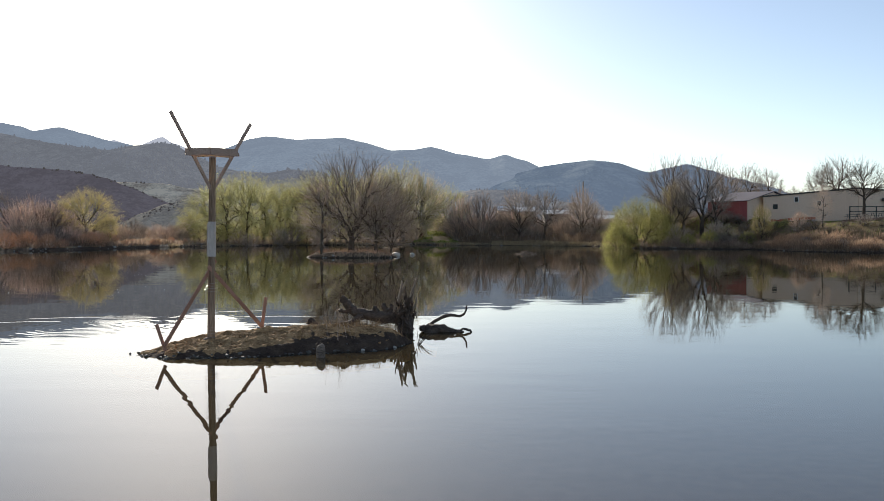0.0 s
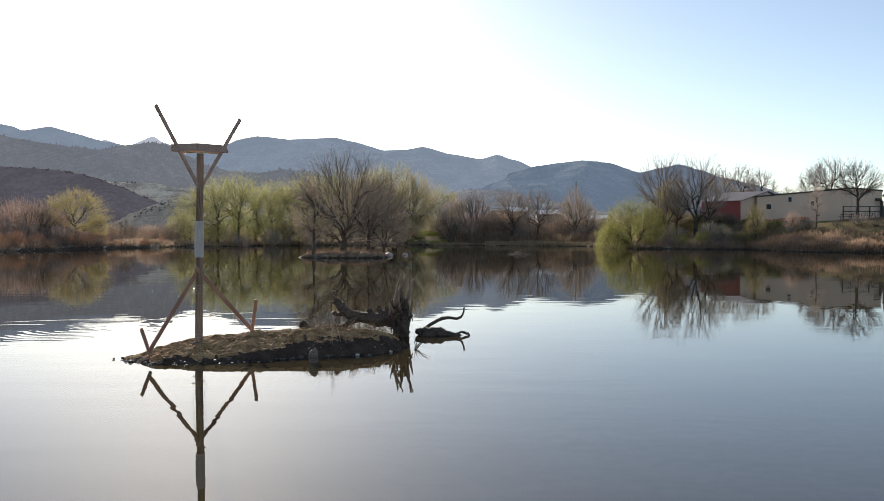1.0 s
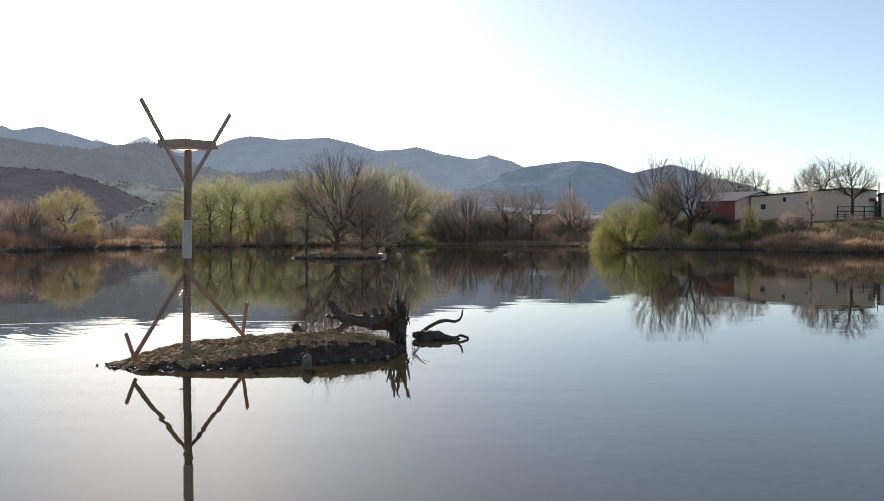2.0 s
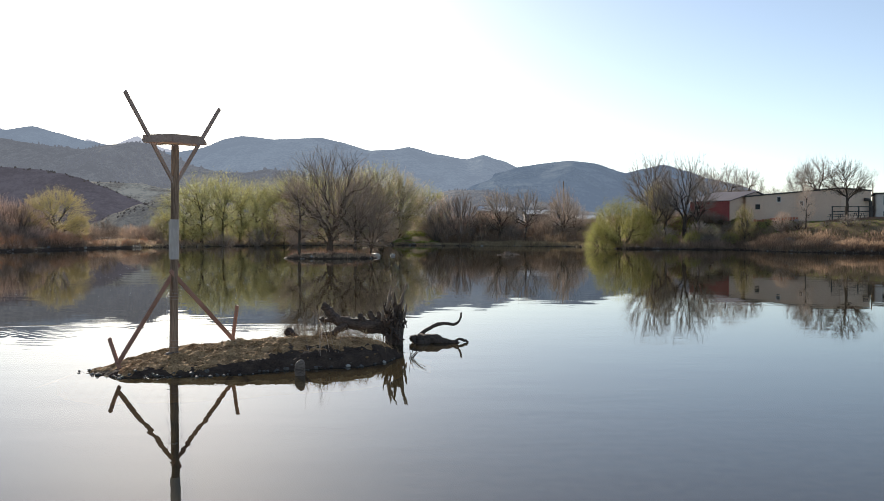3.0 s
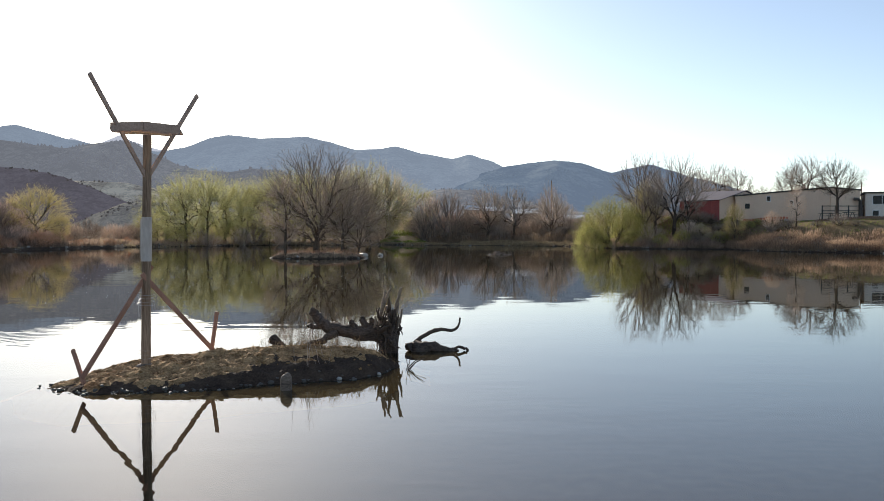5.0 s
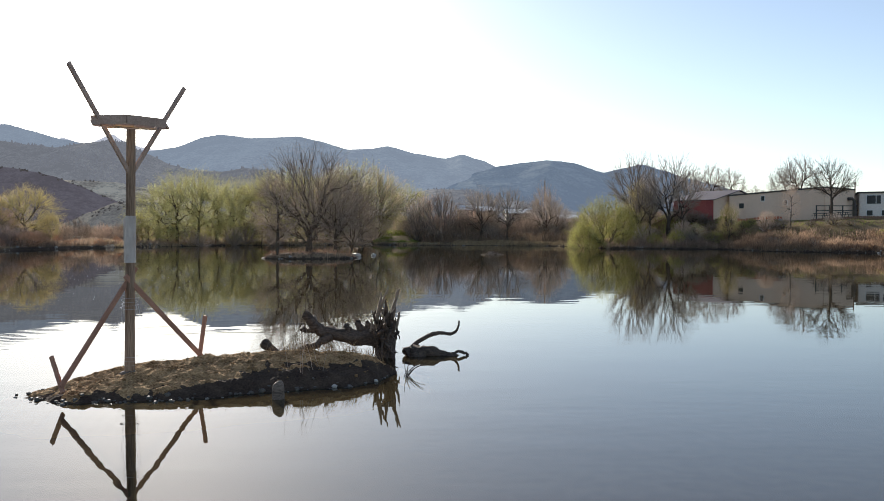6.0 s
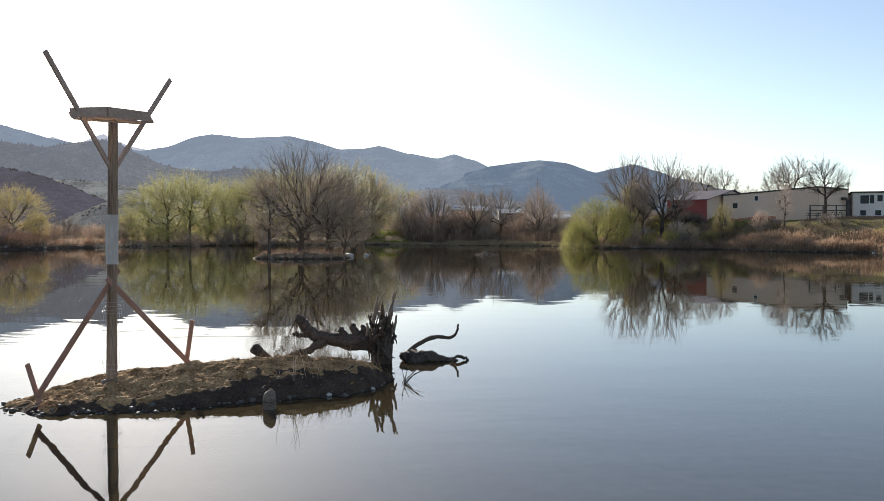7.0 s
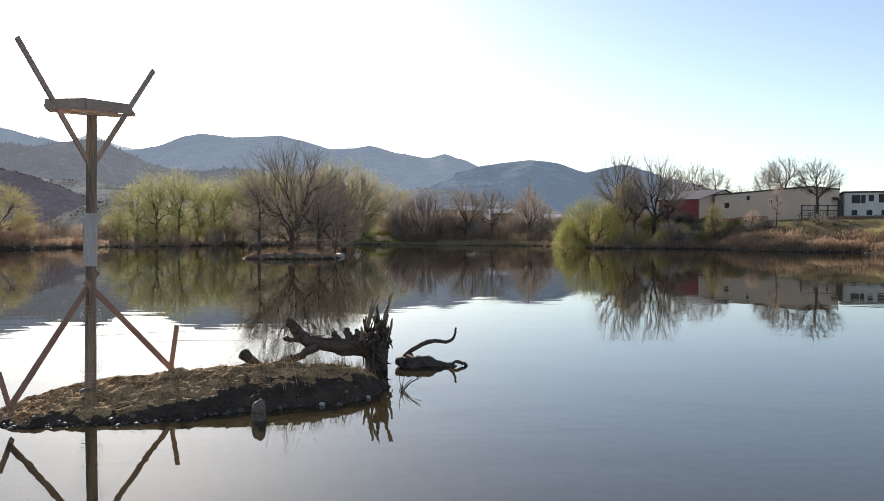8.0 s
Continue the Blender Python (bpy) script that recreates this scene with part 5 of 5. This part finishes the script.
for i in range(64):
    a = radians(bearing(52, 190) + (bearing(-95, 150) - bearing(52, 190)) * (i + r.uniform(-0.4, 0.4)) / 63)
    q = rim(a) + r.uniform(14, 45)
    x, y = POND.x + q * math.cos(a), POND.y + q * math.sin(a)
    low, under = x < -52, x < 2
    (thicket_b, thicket, thicket_b, bare_b)[i % 4].put(x, y, r.uniform(0.28, 0.45) if low else r.uniform(0.32, 0.5) if under else r.uniform(0.32, 0.52), r.uniform(0, 360), group="scrub behind the shore", wide=r.uniform(1.2, 1.7))


# russet shrubs along the west shore, brown thickets under the bare trees
r = random.Random(64)
for i in range(26):
    a = radians(bearing(-58, 178) + (bearing(-82, 128) - bearing(-58, 178)) * (i + r.uniform(-0.5, 0.5)) / 25)
    q = rim(a) + r.uniform(1.5, 6.5)
    russet.put(POND.x + q * math.cos(a), POND.y + q * math.sin(a), r.uniform(0.14, 0.30) * (0.6 if i < 8 else 1.0), r.uniform(0, 360), group="shrubs on the bank", wide=r.uniform(0.9, 1.3))
for i in range(22):
    x, y = -1 + 40 * (i + r.random()) / 22, r.uniform(208, 226)
    (thicket, bush, thicket_b)[i % 3].put(x, y - 0.35 * max(0, x - 26), r.uniform(0.5, 0.85), r.uniform(0, 360), group="scrub behind the shore", wide=r.uniform(0.9, 1.2))
for x, y, k in ((51.4, 175.4, 0.2), (52.7, 173.8, 0.23), (53.9, 172.3, 0.2), (55.2, 170.7, 0.24), (56.6, 169.0, 0.22), (59.5, 166, 0.2), (62.0, 164, 0.17)):
    (dark_thicket if k > 0.19 else lime).put(x, y, k, x * 50, group="shrubs on the bank", wide=1.3)
# low shrubs on the east bank
r = random.Random(52)
for i in range(34):
    a = radians(r.uniform(bearing(80, 118), bearing(40, 163)))
    q = rim(a) + r.uniform(2.0, 15)
    (dark_thicket, dark_thicket, lime, dark_thicket)[i % 4].put(POND.x + q * math.cos(a), POND.y + q * math.sin(a), r.uniform(0.10, 0.24), r.uniform(0, 360), group="shrubs on the bank", wide=r.uniform(1.0, 1.7))


# reeds, brush and grass on the banks
def blades_along(a0, a1, d0, d1, count, low, high, width, seed, lean=0.25, plume=False):
    """Upright blades between two bearings from the pond's middle, d0 to d1 metres behind the shore."""
    r = random.Random(seed)
    verts, faces = [], []
    for _ in range(count):
        a = radians(r.uniform(a0, a1))
        d = d0 + (d1 - d0) * r.random() ** 1.3
        q = rim(a) + d
        x, y = POND.x + q * math.cos(a), POND.y + q * math.sin(a)
        patch = noise.noise((x * 0.16, y * 0.16, seed + 0.5)) + 0.4 * noise.noise((x * 0.6, y * 0.6, seed))
        if patch < -0.3 and r.random() < 0.85:
            continue
        clump = 0.55 + 0.9 * max(0, 0.5 + noise.noise((x * 0.25, y * 0.25, seed))) + 0.25 * patch
        h, w = r.uniform(low, high) * clump, width * r.uniform(0.6, 1.5)
        z, t = land(x, y) - 0.1, r.uniform(0, math.pi)
        cx, cy = math.cos(t) * w, math.sin(t) * w
        lx, ly = r.gauss(0, lean) * h, r.gauss(0, lean) * h
        n = len(verts)
        verts += [(x - cx, y - cy, z), (x + cx, y + cy, z), (x + lx * 0.5 + cx, y + ly * 0.5 + cy, z + h * 0.6), (x + lx * 0.5 - cx, y + ly * 0.5 - cy, z + h * 0.6), (x + lx, y + ly, z + h)]
        faces += [(n, n + 1, n + 2, n + 3), (n + 3, n + 2, n + 4)]
        if plume:
            p = w * 1.7
            verts += [(x + lx - p, y + ly, z + h * 0.95), (x + lx + p, y + ly, z + h * 0.9), (x + lx * 1.1, y + ly, z + h * 1.2)]
            faces.append((n + 5, n + 6, n + 7))
    return verts, faces


b_east, b_corner, b_lime, b_mid, b_gap, b_west, b_far_west = (bearing(78, 118), bearing(55, 157), bearing(34, 170), bearing(8, 198), bearing(-20, 203), bearing(-60, 172), bearing(-76, 110))
for name, mat, label, args in (
    ("reeds", REED, "dense dry tan reeds on the sloping bank", (b_east, b_corner, 0.5, 8.5, 9500, 0.5, 1.35, 0.026, 1, 0.2, True)),
    ("bank_scrub", DARK_BRUSH, "brown dead brush on the upper bank", (b_east, b_corner, 2.5, 12, 9000, 0.25, 0.9, 0.03, 13, 0.35)),
    ("reed_edge", DARK_BRUSH, "dark dead reeds at the waterline", (b_east, b_lime, 0.1, 2.2, 8000, 0.2, 0.6, 0.03, 2, 0.5)),
    ("bank_grass", TURF, "patchy green grass above the reeds", (b_east, b_corner, 9, 30, 12000, 0.08, 0.22, 0.03, 3, 0.4)),
    ("bank_brush", RUST_REED, "brown brush below the bare trees", (b_corner, b_lime, 0.5, 9, 6000, 0.4, 1.4, 0.035, 4, 0.3)),
    ("turf_strip", TURF, "green turf under the bare trees", (b_corner, b_lime, 8, 20, 4000, 0.2, 0.5, 0.05, 5, 0.3)),
    ("shore_grass", STRAW, "tan dry grass along the far bank", (b_lime, b_mid, 0.0, 4.5, 15000, 0.25, 0.65, 0.04, 6, 0.25)),
    ("waterline_grass", STRAW, "dead grass at the water's edge", (b_mid, b_west, -0.1, 1.8, 7000, 0.15, 0.5, 0.04, 14, 0.35)),
    ("shore_brush", DARK_BRUSH, "low dead brush behind the far bank", (b_lime, bearing(0.5, 206), 4, 20, 6000, 0.8, 2.6, 0.035, 7, 0.25)),
    ("meadow_turf", TURF, "bright green turf patch on the far shore", (bearing(0, 210), bearing(-11, 208), 1.5, 30, 9000, 0.12, 0.3, 0.07, 8, 0.3)),
    ("willow_brush", RUST_REED, "brown brush below the willows", (b_gap, b_west, 0.2, 14, 6000, 0.3, 1.1, 0.035, 9, 0.3)),
    ("west_reeds", RUST_REED, "russet reeds and brush on the low shore", (b_west, b_far_west, 1.0, 10, 9000, 0.4, 1.3, 0.032, 10, 0.25)),
    ("far_brush", DARK_BRUSH, "distant brown brush beyond the shore", (b_lime - 6, b_far_west, 45, 150, 14000, 1.2, 3.4, 0.07, 12, 0.25)),
    ("west_grass", STRAW, "tan meadow grass behind the shore", (bearing(-52, 184), bearing(-70, 150), 4, 45, 9000, 0.3, 0.8, 0.045, 11, 0.25)),
):
    tagged(part(name, blades_along(*args), mat), label, "grass", kind="stuff")

# pale stones and bits of wood strewn along the waterline, some imitating water glints
r = random.Random(77)
strewn = ([], [])
for _ in range(330):
    a = radians(r.uniform(b_east - 4, b_far_west))
    q = rim(a) + abs(r.gauss(0, 1.6)) - 0.1
    x, y = POND.x + q * math.cos(a), POND.y + q * math.sin(a)
    k = r.uniform(0.05, 0.2) * (1.6 if r.random() < 0.12 else 1)
    p, w = Vector((x, y, max(land(x, y), 0.0))), r.uniform(0, 6.3)
    d = Vector((math.cos(w), math.sin(w), r.uniform(-0.1, 0.1))) * k * r.uniform(0.6, 1.8)
    tube(strewn, [p - d, p - d * 0.5 + Vector((0, 0, k * 0.4)), p + d * 0.5 + Vector((0, 0, k * 0.4)), p + d], [k * 0.3, k * 0.7, k * 0.6, k * 0.2], 6)
tagged(part("shore_stones", strewn, SHORE_STONE_GLINT), "pale stones strewn along the muddy waterline, partly standing for glints", "stones", kind="stuff")


# ---- buildings ----
def house_wall(parent, name, a, b, z0, z1, mat, thick=0.3, label=""):
    return part(name, board(([], []), (a[0], a[1], (z0 + z1) / 2), (b[0], b[1], (z0 + z1) / 2), z1 - z0, thick, (-(b[1] - a[1]), b[0] - a[0], 0)), mat, parent, label)


def opening(parent, a, b, u, z, w, h, label="", frame_mat=PAINT):
    """A framed window on the wall from a to b, u metres along it, proud towards the pond."""
    a, b = Vector((*a, 0)), Vector((*b, 0))
    d = (b - a).normalized()
    n = Vector((d.y, -d.x, 0))
    c = a + d * u + n * 0.16 + Vector((0, 0, z))
    f = part("window_frame", board(([], []), c - d * (w / 2 + 0.12), c + d * (w / 2 + 0.12), h + 0.24, 0.10, n), frame_mat, parent, label)
    part("pane", board(([], []), c - d * w / 2 + n * 0.05, c + d * w / 2 + n * 0.05, h, 0.06, n), GLASS, f)
    if w > 2:
        # a wide window is divided by an upright
        p = c + d * w * 0.16 + n * 0.09
        part("mullion", board(([], []), p - Vector((0, 0, h / 2)), p + Vector((0, 0, h / 2)), 0.11, 0.06, n), frame_mat, f)
    return f


def ribs(parent, a, b, z0, z1, mat, gap=2.4):
    a, b = Vector((*a, 0)), Vector((*b, 0))
    d, L = (b - a).normalized(), (b - a).length
    n = Vector((d.y, -d.x, 0))
    for i in range(int(L / gap) + 1):
        p = a + d * min(i * gap + 0.1, L) + n * 0.16
        part("siding_rib", board(([], []), p + Vector((0, 0, z0)), p + Vector((0, 0, z1)), 0.12, 0.06, n), mat, parent)


# gabled shed with a red side
barn = thing("metal_shed", 0, 0, 0, "gabled metal shed with red side and tan end wall", "building")
BA, BB = (52.8, 177.0), (58.5, 170.0)
bd = (Vector(BB) - Vector(BA)).normalized()
bn = Vector((-bd.y, bd.x))
BC, BD = tuple(Vector(BB) + bn * 19), tuple(Vector(BA) + bn * 19)
z0, eave, ridge = 3.0, 9.6, 11.6
house_wall(barn, "side_wall", BA, BB, z0, eave, RED_WALL, 0.3, "red ribbed metal wall")
ribs(barn, BA, BB, z0, eave - 0.1, RED_WALL, 1.8)
house_wall(barn, "back_wall", BC, BD, z0, eave, TAN_WALL)
for a, b in ((BB, BC), (BD, BA)):
    house_wall(barn, "end_wall", a, b, z0, eave, TAN_WALL, 0.28)
    m = (Vector(a) + Vector(b)) / 2
    off = bd * 0.13
    gable = [Vector((p[0] + s * off.x, p[1] + s * off.y, z)) for s in (-1, 1) for p, z in ((a, eave), (b, eave), (m, ridge))]
    part("gable", (gable, [(0, 1, 2), (5, 4, 3), (0, 3, 4, 1), (1, 4, 5, 2), (2, 5, 3, 0)]), TAN_WALL, barn)
for a, b in ((BA, BB), (BD, BC)):
    e0, e1 = Vector(a) - bd * 0.5, Vector(b) + bd * 0.5
    mid = bn * (9.5 if a is BA else -9.5)
    out = bn * (-0.5 if a is BA else 0.5)
    q = [Vector((*(e0 + out), eave - 0.1)), Vector((*(e1 + out), eave - 0.1)), Vector((*(e1 + mid), ridge + 0.1)), Vector((*(e0 + mid), ridge + 0.1))]
    q += [v + Vector((0, 0, 0.14)) for v in q]
    part("roof", (q, [(3, 2, 1, 0), (4, 5, 6, 7), (0, 1, 5, 4), (1, 2, 6, 5), (2, 3, 7, 6), (3, 0, 4, 7)]), ROOF, barn)
opening(barn, BA, BB, 1.6, 8.3, 0.8, 0.9)

# long flat-roofed hall
hall = thing("long_hall", 0, 0, 0, "long tan metal hall with a dark roof edge", "building")
HA, HB = (62.6, 172.0), (77.5, 163.0)
HC = (84.2, 165.0)
back = Vector((9.0, 20.0))
HD, HE = tuple(Vector(HC) + back), tuple(Vector(HA) + back)
hall_z = {HA: 10.4, HB: 11.65, HC: 11.3, HD: 11.3, HE: 10.4}
for a, b, n in ((HA, HB, "front_wall"), (HB, HC, "front_wall"), (HC, HD, "end_wall"), (HD, HE, "back_wall"), (HE, HA, "end_wall")):
    d = (Vector(b) - Vector(a)).normalized()
    side = Vector((d.y, -d.x)) * 0.15
    q = [Vector((p[0] + k * side.x, p[1] + k * side.y, z)) for k in (-1, 1) for p, z in ((a, 4.6), (b, 4.6), (b, hall_z[b]), (a, hall_z[a]))]
    part(n, (q, [(3, 2, 1, 0), (4, 5, 6, 7), (0, 1, 5, 4), (1, 2, 6, 5), (2, 3, 7, 6), (3, 0, 4, 7)]), TAN_WALL, hall)
    part("roof_edge", board(([], []), (a[0], a[1], hall_z[a] + 0.12), (b[0], b[1], hall_z[b] + 0.12), 0.28, 0.6, (*side, 0)), TRIM, hall, "dark roof trim")
ribs(hall, HA, HB, 4.8, 10.3, TAN_WALL, 3.0)
HM = tuple(Vector(HB) + back)
for a, b, c, d, za, zb in ((HA, HB, HM, HE, 10.4, 11.65), (HB, HC, HD, HM, 11.65, 11.3)):
    q = [Vector((*a, za)), Vector((*b, zb)), Vector((*c, zb)), Vector((*d, za))]
    q = [v + Vector((0, 0, 0.02)) for v in q] + [v + Vector((0, 0, 0.2)) for v in q]
    part("roof", (q, [(3, 2, 1, 0), (4, 5, 6, 7), (0, 1, 5, 4), (1, 2, 6, 5), (2, 3, 7, 6), (3, 0, 4, 7)]), ROOF, hall)
L = (Vector(HB) - Vector(HA)).length
opening(hall, HA, HB, L * 0.13, 8.4, 0.9, 1.0, frame_mat=TAN_WALL)
opening(hall, HA, HB, L * 0.36, 9.8, 0.6, 0.9)
opening(hall, HA, HB, L * 0.60, 8.9, 0.6, 0.9, frame_mat=WHITE_WALL)
duct = ([], [])
tube(duct, [Vector((*HC, 6.0)) + Vector((-0.4, -1.0, 0)), Vector((*HC, 9.2)) + Vector((-0.4, -1.0, 0)), Vector((*HC, 9.6)) + Vector((-0.8, -1.0, 0)), Vector((*HC, 9.6)) + Vector((-1.6, -1.0, 0))],
     [0.3, 0.3, 0.3, 0.3], 10)
part("duct", duct, TRIM, hall, "black exhaust duct")

# two-storey house
villa = thing("flat_roofed_house", 0, 0, 0, "off-white two-storey house with dark windows", "building")
VA, VB = (86.0, 166.0), (86.0 + 22, 156.0)
vd = (Vector(VB) - Vector(VA)).normalized()
vn = Vector((-vd.y, vd.x))
VC, VD = tuple(Vector(VB) + vn * 12), tuple(Vector(VA) + vn * 12)
for a, b, n in ((VA, VB, "front_wall"), (VB, VC, "end_wall"), (VC, VD, "back_wall"), (VD, VA, "end_wall")):
    house_wall(villa, n, a, b, 4.6, 10.75, WHITE_WALL)
    house_wall(villa, "roof_edge", Vector(a) - (Vector(b) - Vector(a)).normalized() * 0.4, Vector(b) + (Vector(b) - Vector(a)).normalized() * 0.4, 10.75, 11.05, TRIM, 0.9)
rp = [Vector((*p, 10.7)) for p in (VA, VB, VC, VD)] + [Vector((*p, 10.95)) for p in (VA, VB, VC, VD)]
part("roof", (rp, [(3, 2, 1, 0), (4, 5, 6, 7), (0, 1, 5, 4), (1, 2, 6, 5), (2, 3, 7, 6), (3, 0, 4, 7)]), ROOF, villa)
for u, z, w, h in ((2.4, 9.5, 2.4, 1.6), (4.6, 9.7, 0.9, 1.2), (7.2, 9.6, 2.6, 1.6), (11.0, 9.5, 2.4, 1.6), (14.5, 9.5, 2.4, 1.6), (18.5, 9.5, 2.4, 1.6),
                   (1.7, 6.9, 1.0, 1.0), (4.3, 6.9, 1.0, 1.0), (6.9, 6.9, 1.0, 1.0), (10.5, 6.9, 1.2, 1.0)):
    opening(villa, VA, VB, u, z, w, h)

# fence, tables and stacked barriers in front of the hall
fence = thing("board_fence", 0, 0, 0, "weathered brown board fence on the bank", "fence")
FA, FB = (69.9, 153.0), (87.2, 142.0)
fl = (Vector(FB) - Vector(FA)).length
fdv = (Vector(FB) - Vector(FA)).normalized()
plank = board(([], []), (0, 0, -0.6), (0, 0, 0.7), 0.29, 0.05, (0, 1, 0))
plank_mesh = mesh_of("fence_board", *plank)
plank_mesh.materials.append(FENCE)
r = random.Random(14)
for i in range(int(fl / 0.31)):
    p = Vector(FA) + fdv * (i * 0.31)
    o = new("fence_board", plank_mesh)
    o.parent = fence
    o.matrix_basis = pose(p.x, p.y, land(p.x, p.y) - 0.3 + r.uniform(-0.04, 0.04), 0, r.uniform(-1.5, 1.5), math.degrees(math.atan2(fdv.y, fdv.x)))
bench_group = "picnic tables behind the fence"
for i, px in enumerate((73.9, 75.8, 78.3)):
    t = thing("picnic_table", px, 157.5, land(px, 157.5), "dark wooden picnic table", "table", bench_group, rz=i * 7)
    part("tabletop", box(([], []), -1.1, -0.4, 1.15, 1.1, 0.4, 1.23), TRIM, t)
    for s in (-1, 1):
        part("seat", box(([], []), -1.1, s * 0.8 - 0.14, 0.75, 1.1, s * 0.8 + 0.14, 0.8), TRIM, t)
        for e in (-0.8, 0.8):
            part("leg", board(([], []), (e, s * 0.75, 0), (e, s * 0.2, 1.15), 0.10, 0.06, (1, 0, 0)), TRIM, t)
pergola = thing("timber_rack", 78.5, 160.0, land(78.5, 160.0), "dark open timber rack behind the fence", "rack")
for x in (-4.0, -1.5, 1.0, 3.6):
    part("post", box(([], []), x - 0.09, -0.09, 0, x + 0.09, 0.09, 2.6), TRIM, pergola)
for z in (1.5, 2.4):
    part("rail", box(([], []), -4.2, -0.14, z, 3.8, -0.10, z + 0.16), TRIM, pergola)
r = random.Random(3)
for i in range(16):
    bx, by = Vector(HA).lerp(Vector(HB), 0.10 + 0.03 * i) - Vector((0.9, 2.2))
    t = thing("traffic_barrier", bx, by, land(bx, by), "faded orange plastic barrier standing in a row", "barrier", "orange barriers before the hall", rz=r.uniform(-25, 25))
    part("panel", board(([], []), (-0.22, 0, 0.52), (0.22, 0, 0.52), 0.6 * r.uniform(0.7, 1.1), 0.10, (0, 1, 0)), ORANGE, t)
    for s in (-0.18, 0.18):
        part("foot", box(([], []), s - 0.05, -0.25, 0, s + 0.05, 0.25, 0.22), TRIM, t)
stone(69.4, 164.0, 0.5, CHALK, "pale covered heap beside the barriers", "heaps by the hall", 2, 0.3, z=land(69.4, 164.0))

# roofs between the trees in the distance
for name, x, y, w, d, z0, z1, rise, wall, label in (
    ("far_house", 30.3, 262.0, 7.0, 8, 1.0, 8.7, 1.2, DULL_WALL, "low brown house between the far trees"),
    ("far_house", 16.8, 300.0, 5.5, 8, 1.0, 10.7, 1.6, DULL_WALL, "pale-roofed brown house between the far trees"),
    ("far_house", 24.2, 310.0, 7.0, 9, 1.0, 10.6, 1.5, DULL_WALL, "broad pale-roofed house between the far trees"),
    ("far_house", 43.1, 250.0, 6.0, 7, 1.0, 7.0, 1.0, TAN_WALL, "tan house half hidden by bare trees"),
    ("far_shed", 33.9, 217.0, 5.0, 4, 0.5, 5.6, 0.5, TEAL, "dark teal shed half hidden by bare trees"),
    ("far_house", -15.6, 330.0, 14.0, 8, 1.0, 9.5, 1.6, TAN_WALL, "tan house behind the olive trees")):
    h = thing(name, x, y, 0, label, "building", "distant houses")
    house_wall(h, "front_wall", (-w / 2, -d / 2), (w / 2, -d / 2), z0, z1, wall)
    house_wall(h, "back_wall", (w / 2, d / 2), (-w / 2, d / 2), z0, z1, wall)
    for s in (-1, 1):
        house_wall(h, "end_wall", (s * w / 2, -s * d / 2), (s * w / 2, s * d / 2), z0, z1, wall, 0.28)
    for s in (-1, 1):
        q = [Vector((-w / 2 - 0.4, s * (d / 2 + 0.4), z1 - 0.05)), Vector((w / 2 + 0.4, s * (d / 2 + 0.4), z1 - 0.05)), Vector((w / 2 + 0.4, 0, z1 + rise)), Vector((-w / 2 - 0.4, 0, z1 + rise))]
        q += [v + Vector((0, 0, 0.15)) for v in q]
        part("roof", (q, [(3, 2, 1, 0), (4, 5, 6, 7), (0, 1, 5, 4), (1, 2, 6, 5), (2, 3, 7, 6), (3, 0, 4, 7)]), PAINT if name == "far_house" else ROOF, h)
    for u in (0.25, 0.6):
        opening(h, (-w / 2, -d / 2), (w / 2, -d / 2), w * u, z0 + (z1 - z0) * 0.72, 1.2, 1.2, frame_mat=wall)
pole = thing("utility_pole", 38.3, 258.0, 1.0, "dark wooden utility pole above the bare trees", "utility pole")
part("shaft", tube(([], []), [(0, 0, 0), (0, 0, 9), (0, 0, 17.6)], [0.22, 0.19, 0.15], 10), POLE_WOOD, pole)
part("cap", tube(([], []), [(0, 0, 17.6), (0, 0, 17.75)], [0.17, 0.05], 10), TRIM, pole)
pole = thing("utility_pole", 97.7, 190.0, land(97.7, 190.0), "thin utility pole beside the hall", "utility pole")
part("shaft", tube(([], []), [(0, 0, 0), (0, 0, 4), (0, 0, 8.6)], [0.16, 0.14, 0.11], 10), POLE_WOOD, pole)
part("cap", tube(([], []), [(0, 0, 8.6), (0, 0, 8.7)], [0.13, 0.04], 10), TRIM, pole)
bench = thing("low_railing", -75.6, 186.0, land(-75.6, 186.0), "low pale railing in the dry meadow", "railing")
for i in range(7):
    part("post", box(([], []), -3.6 + i * 1.2 - 0.05, -0.05, 0, -3.6 + i * 1.2 + 0.05, 0.05, 0.9), PAINT, bench)
part("rail", box(([], []), -3.8, -0.08, 0.9, 3.8, 0.08, 1.08), PAINT, bench)
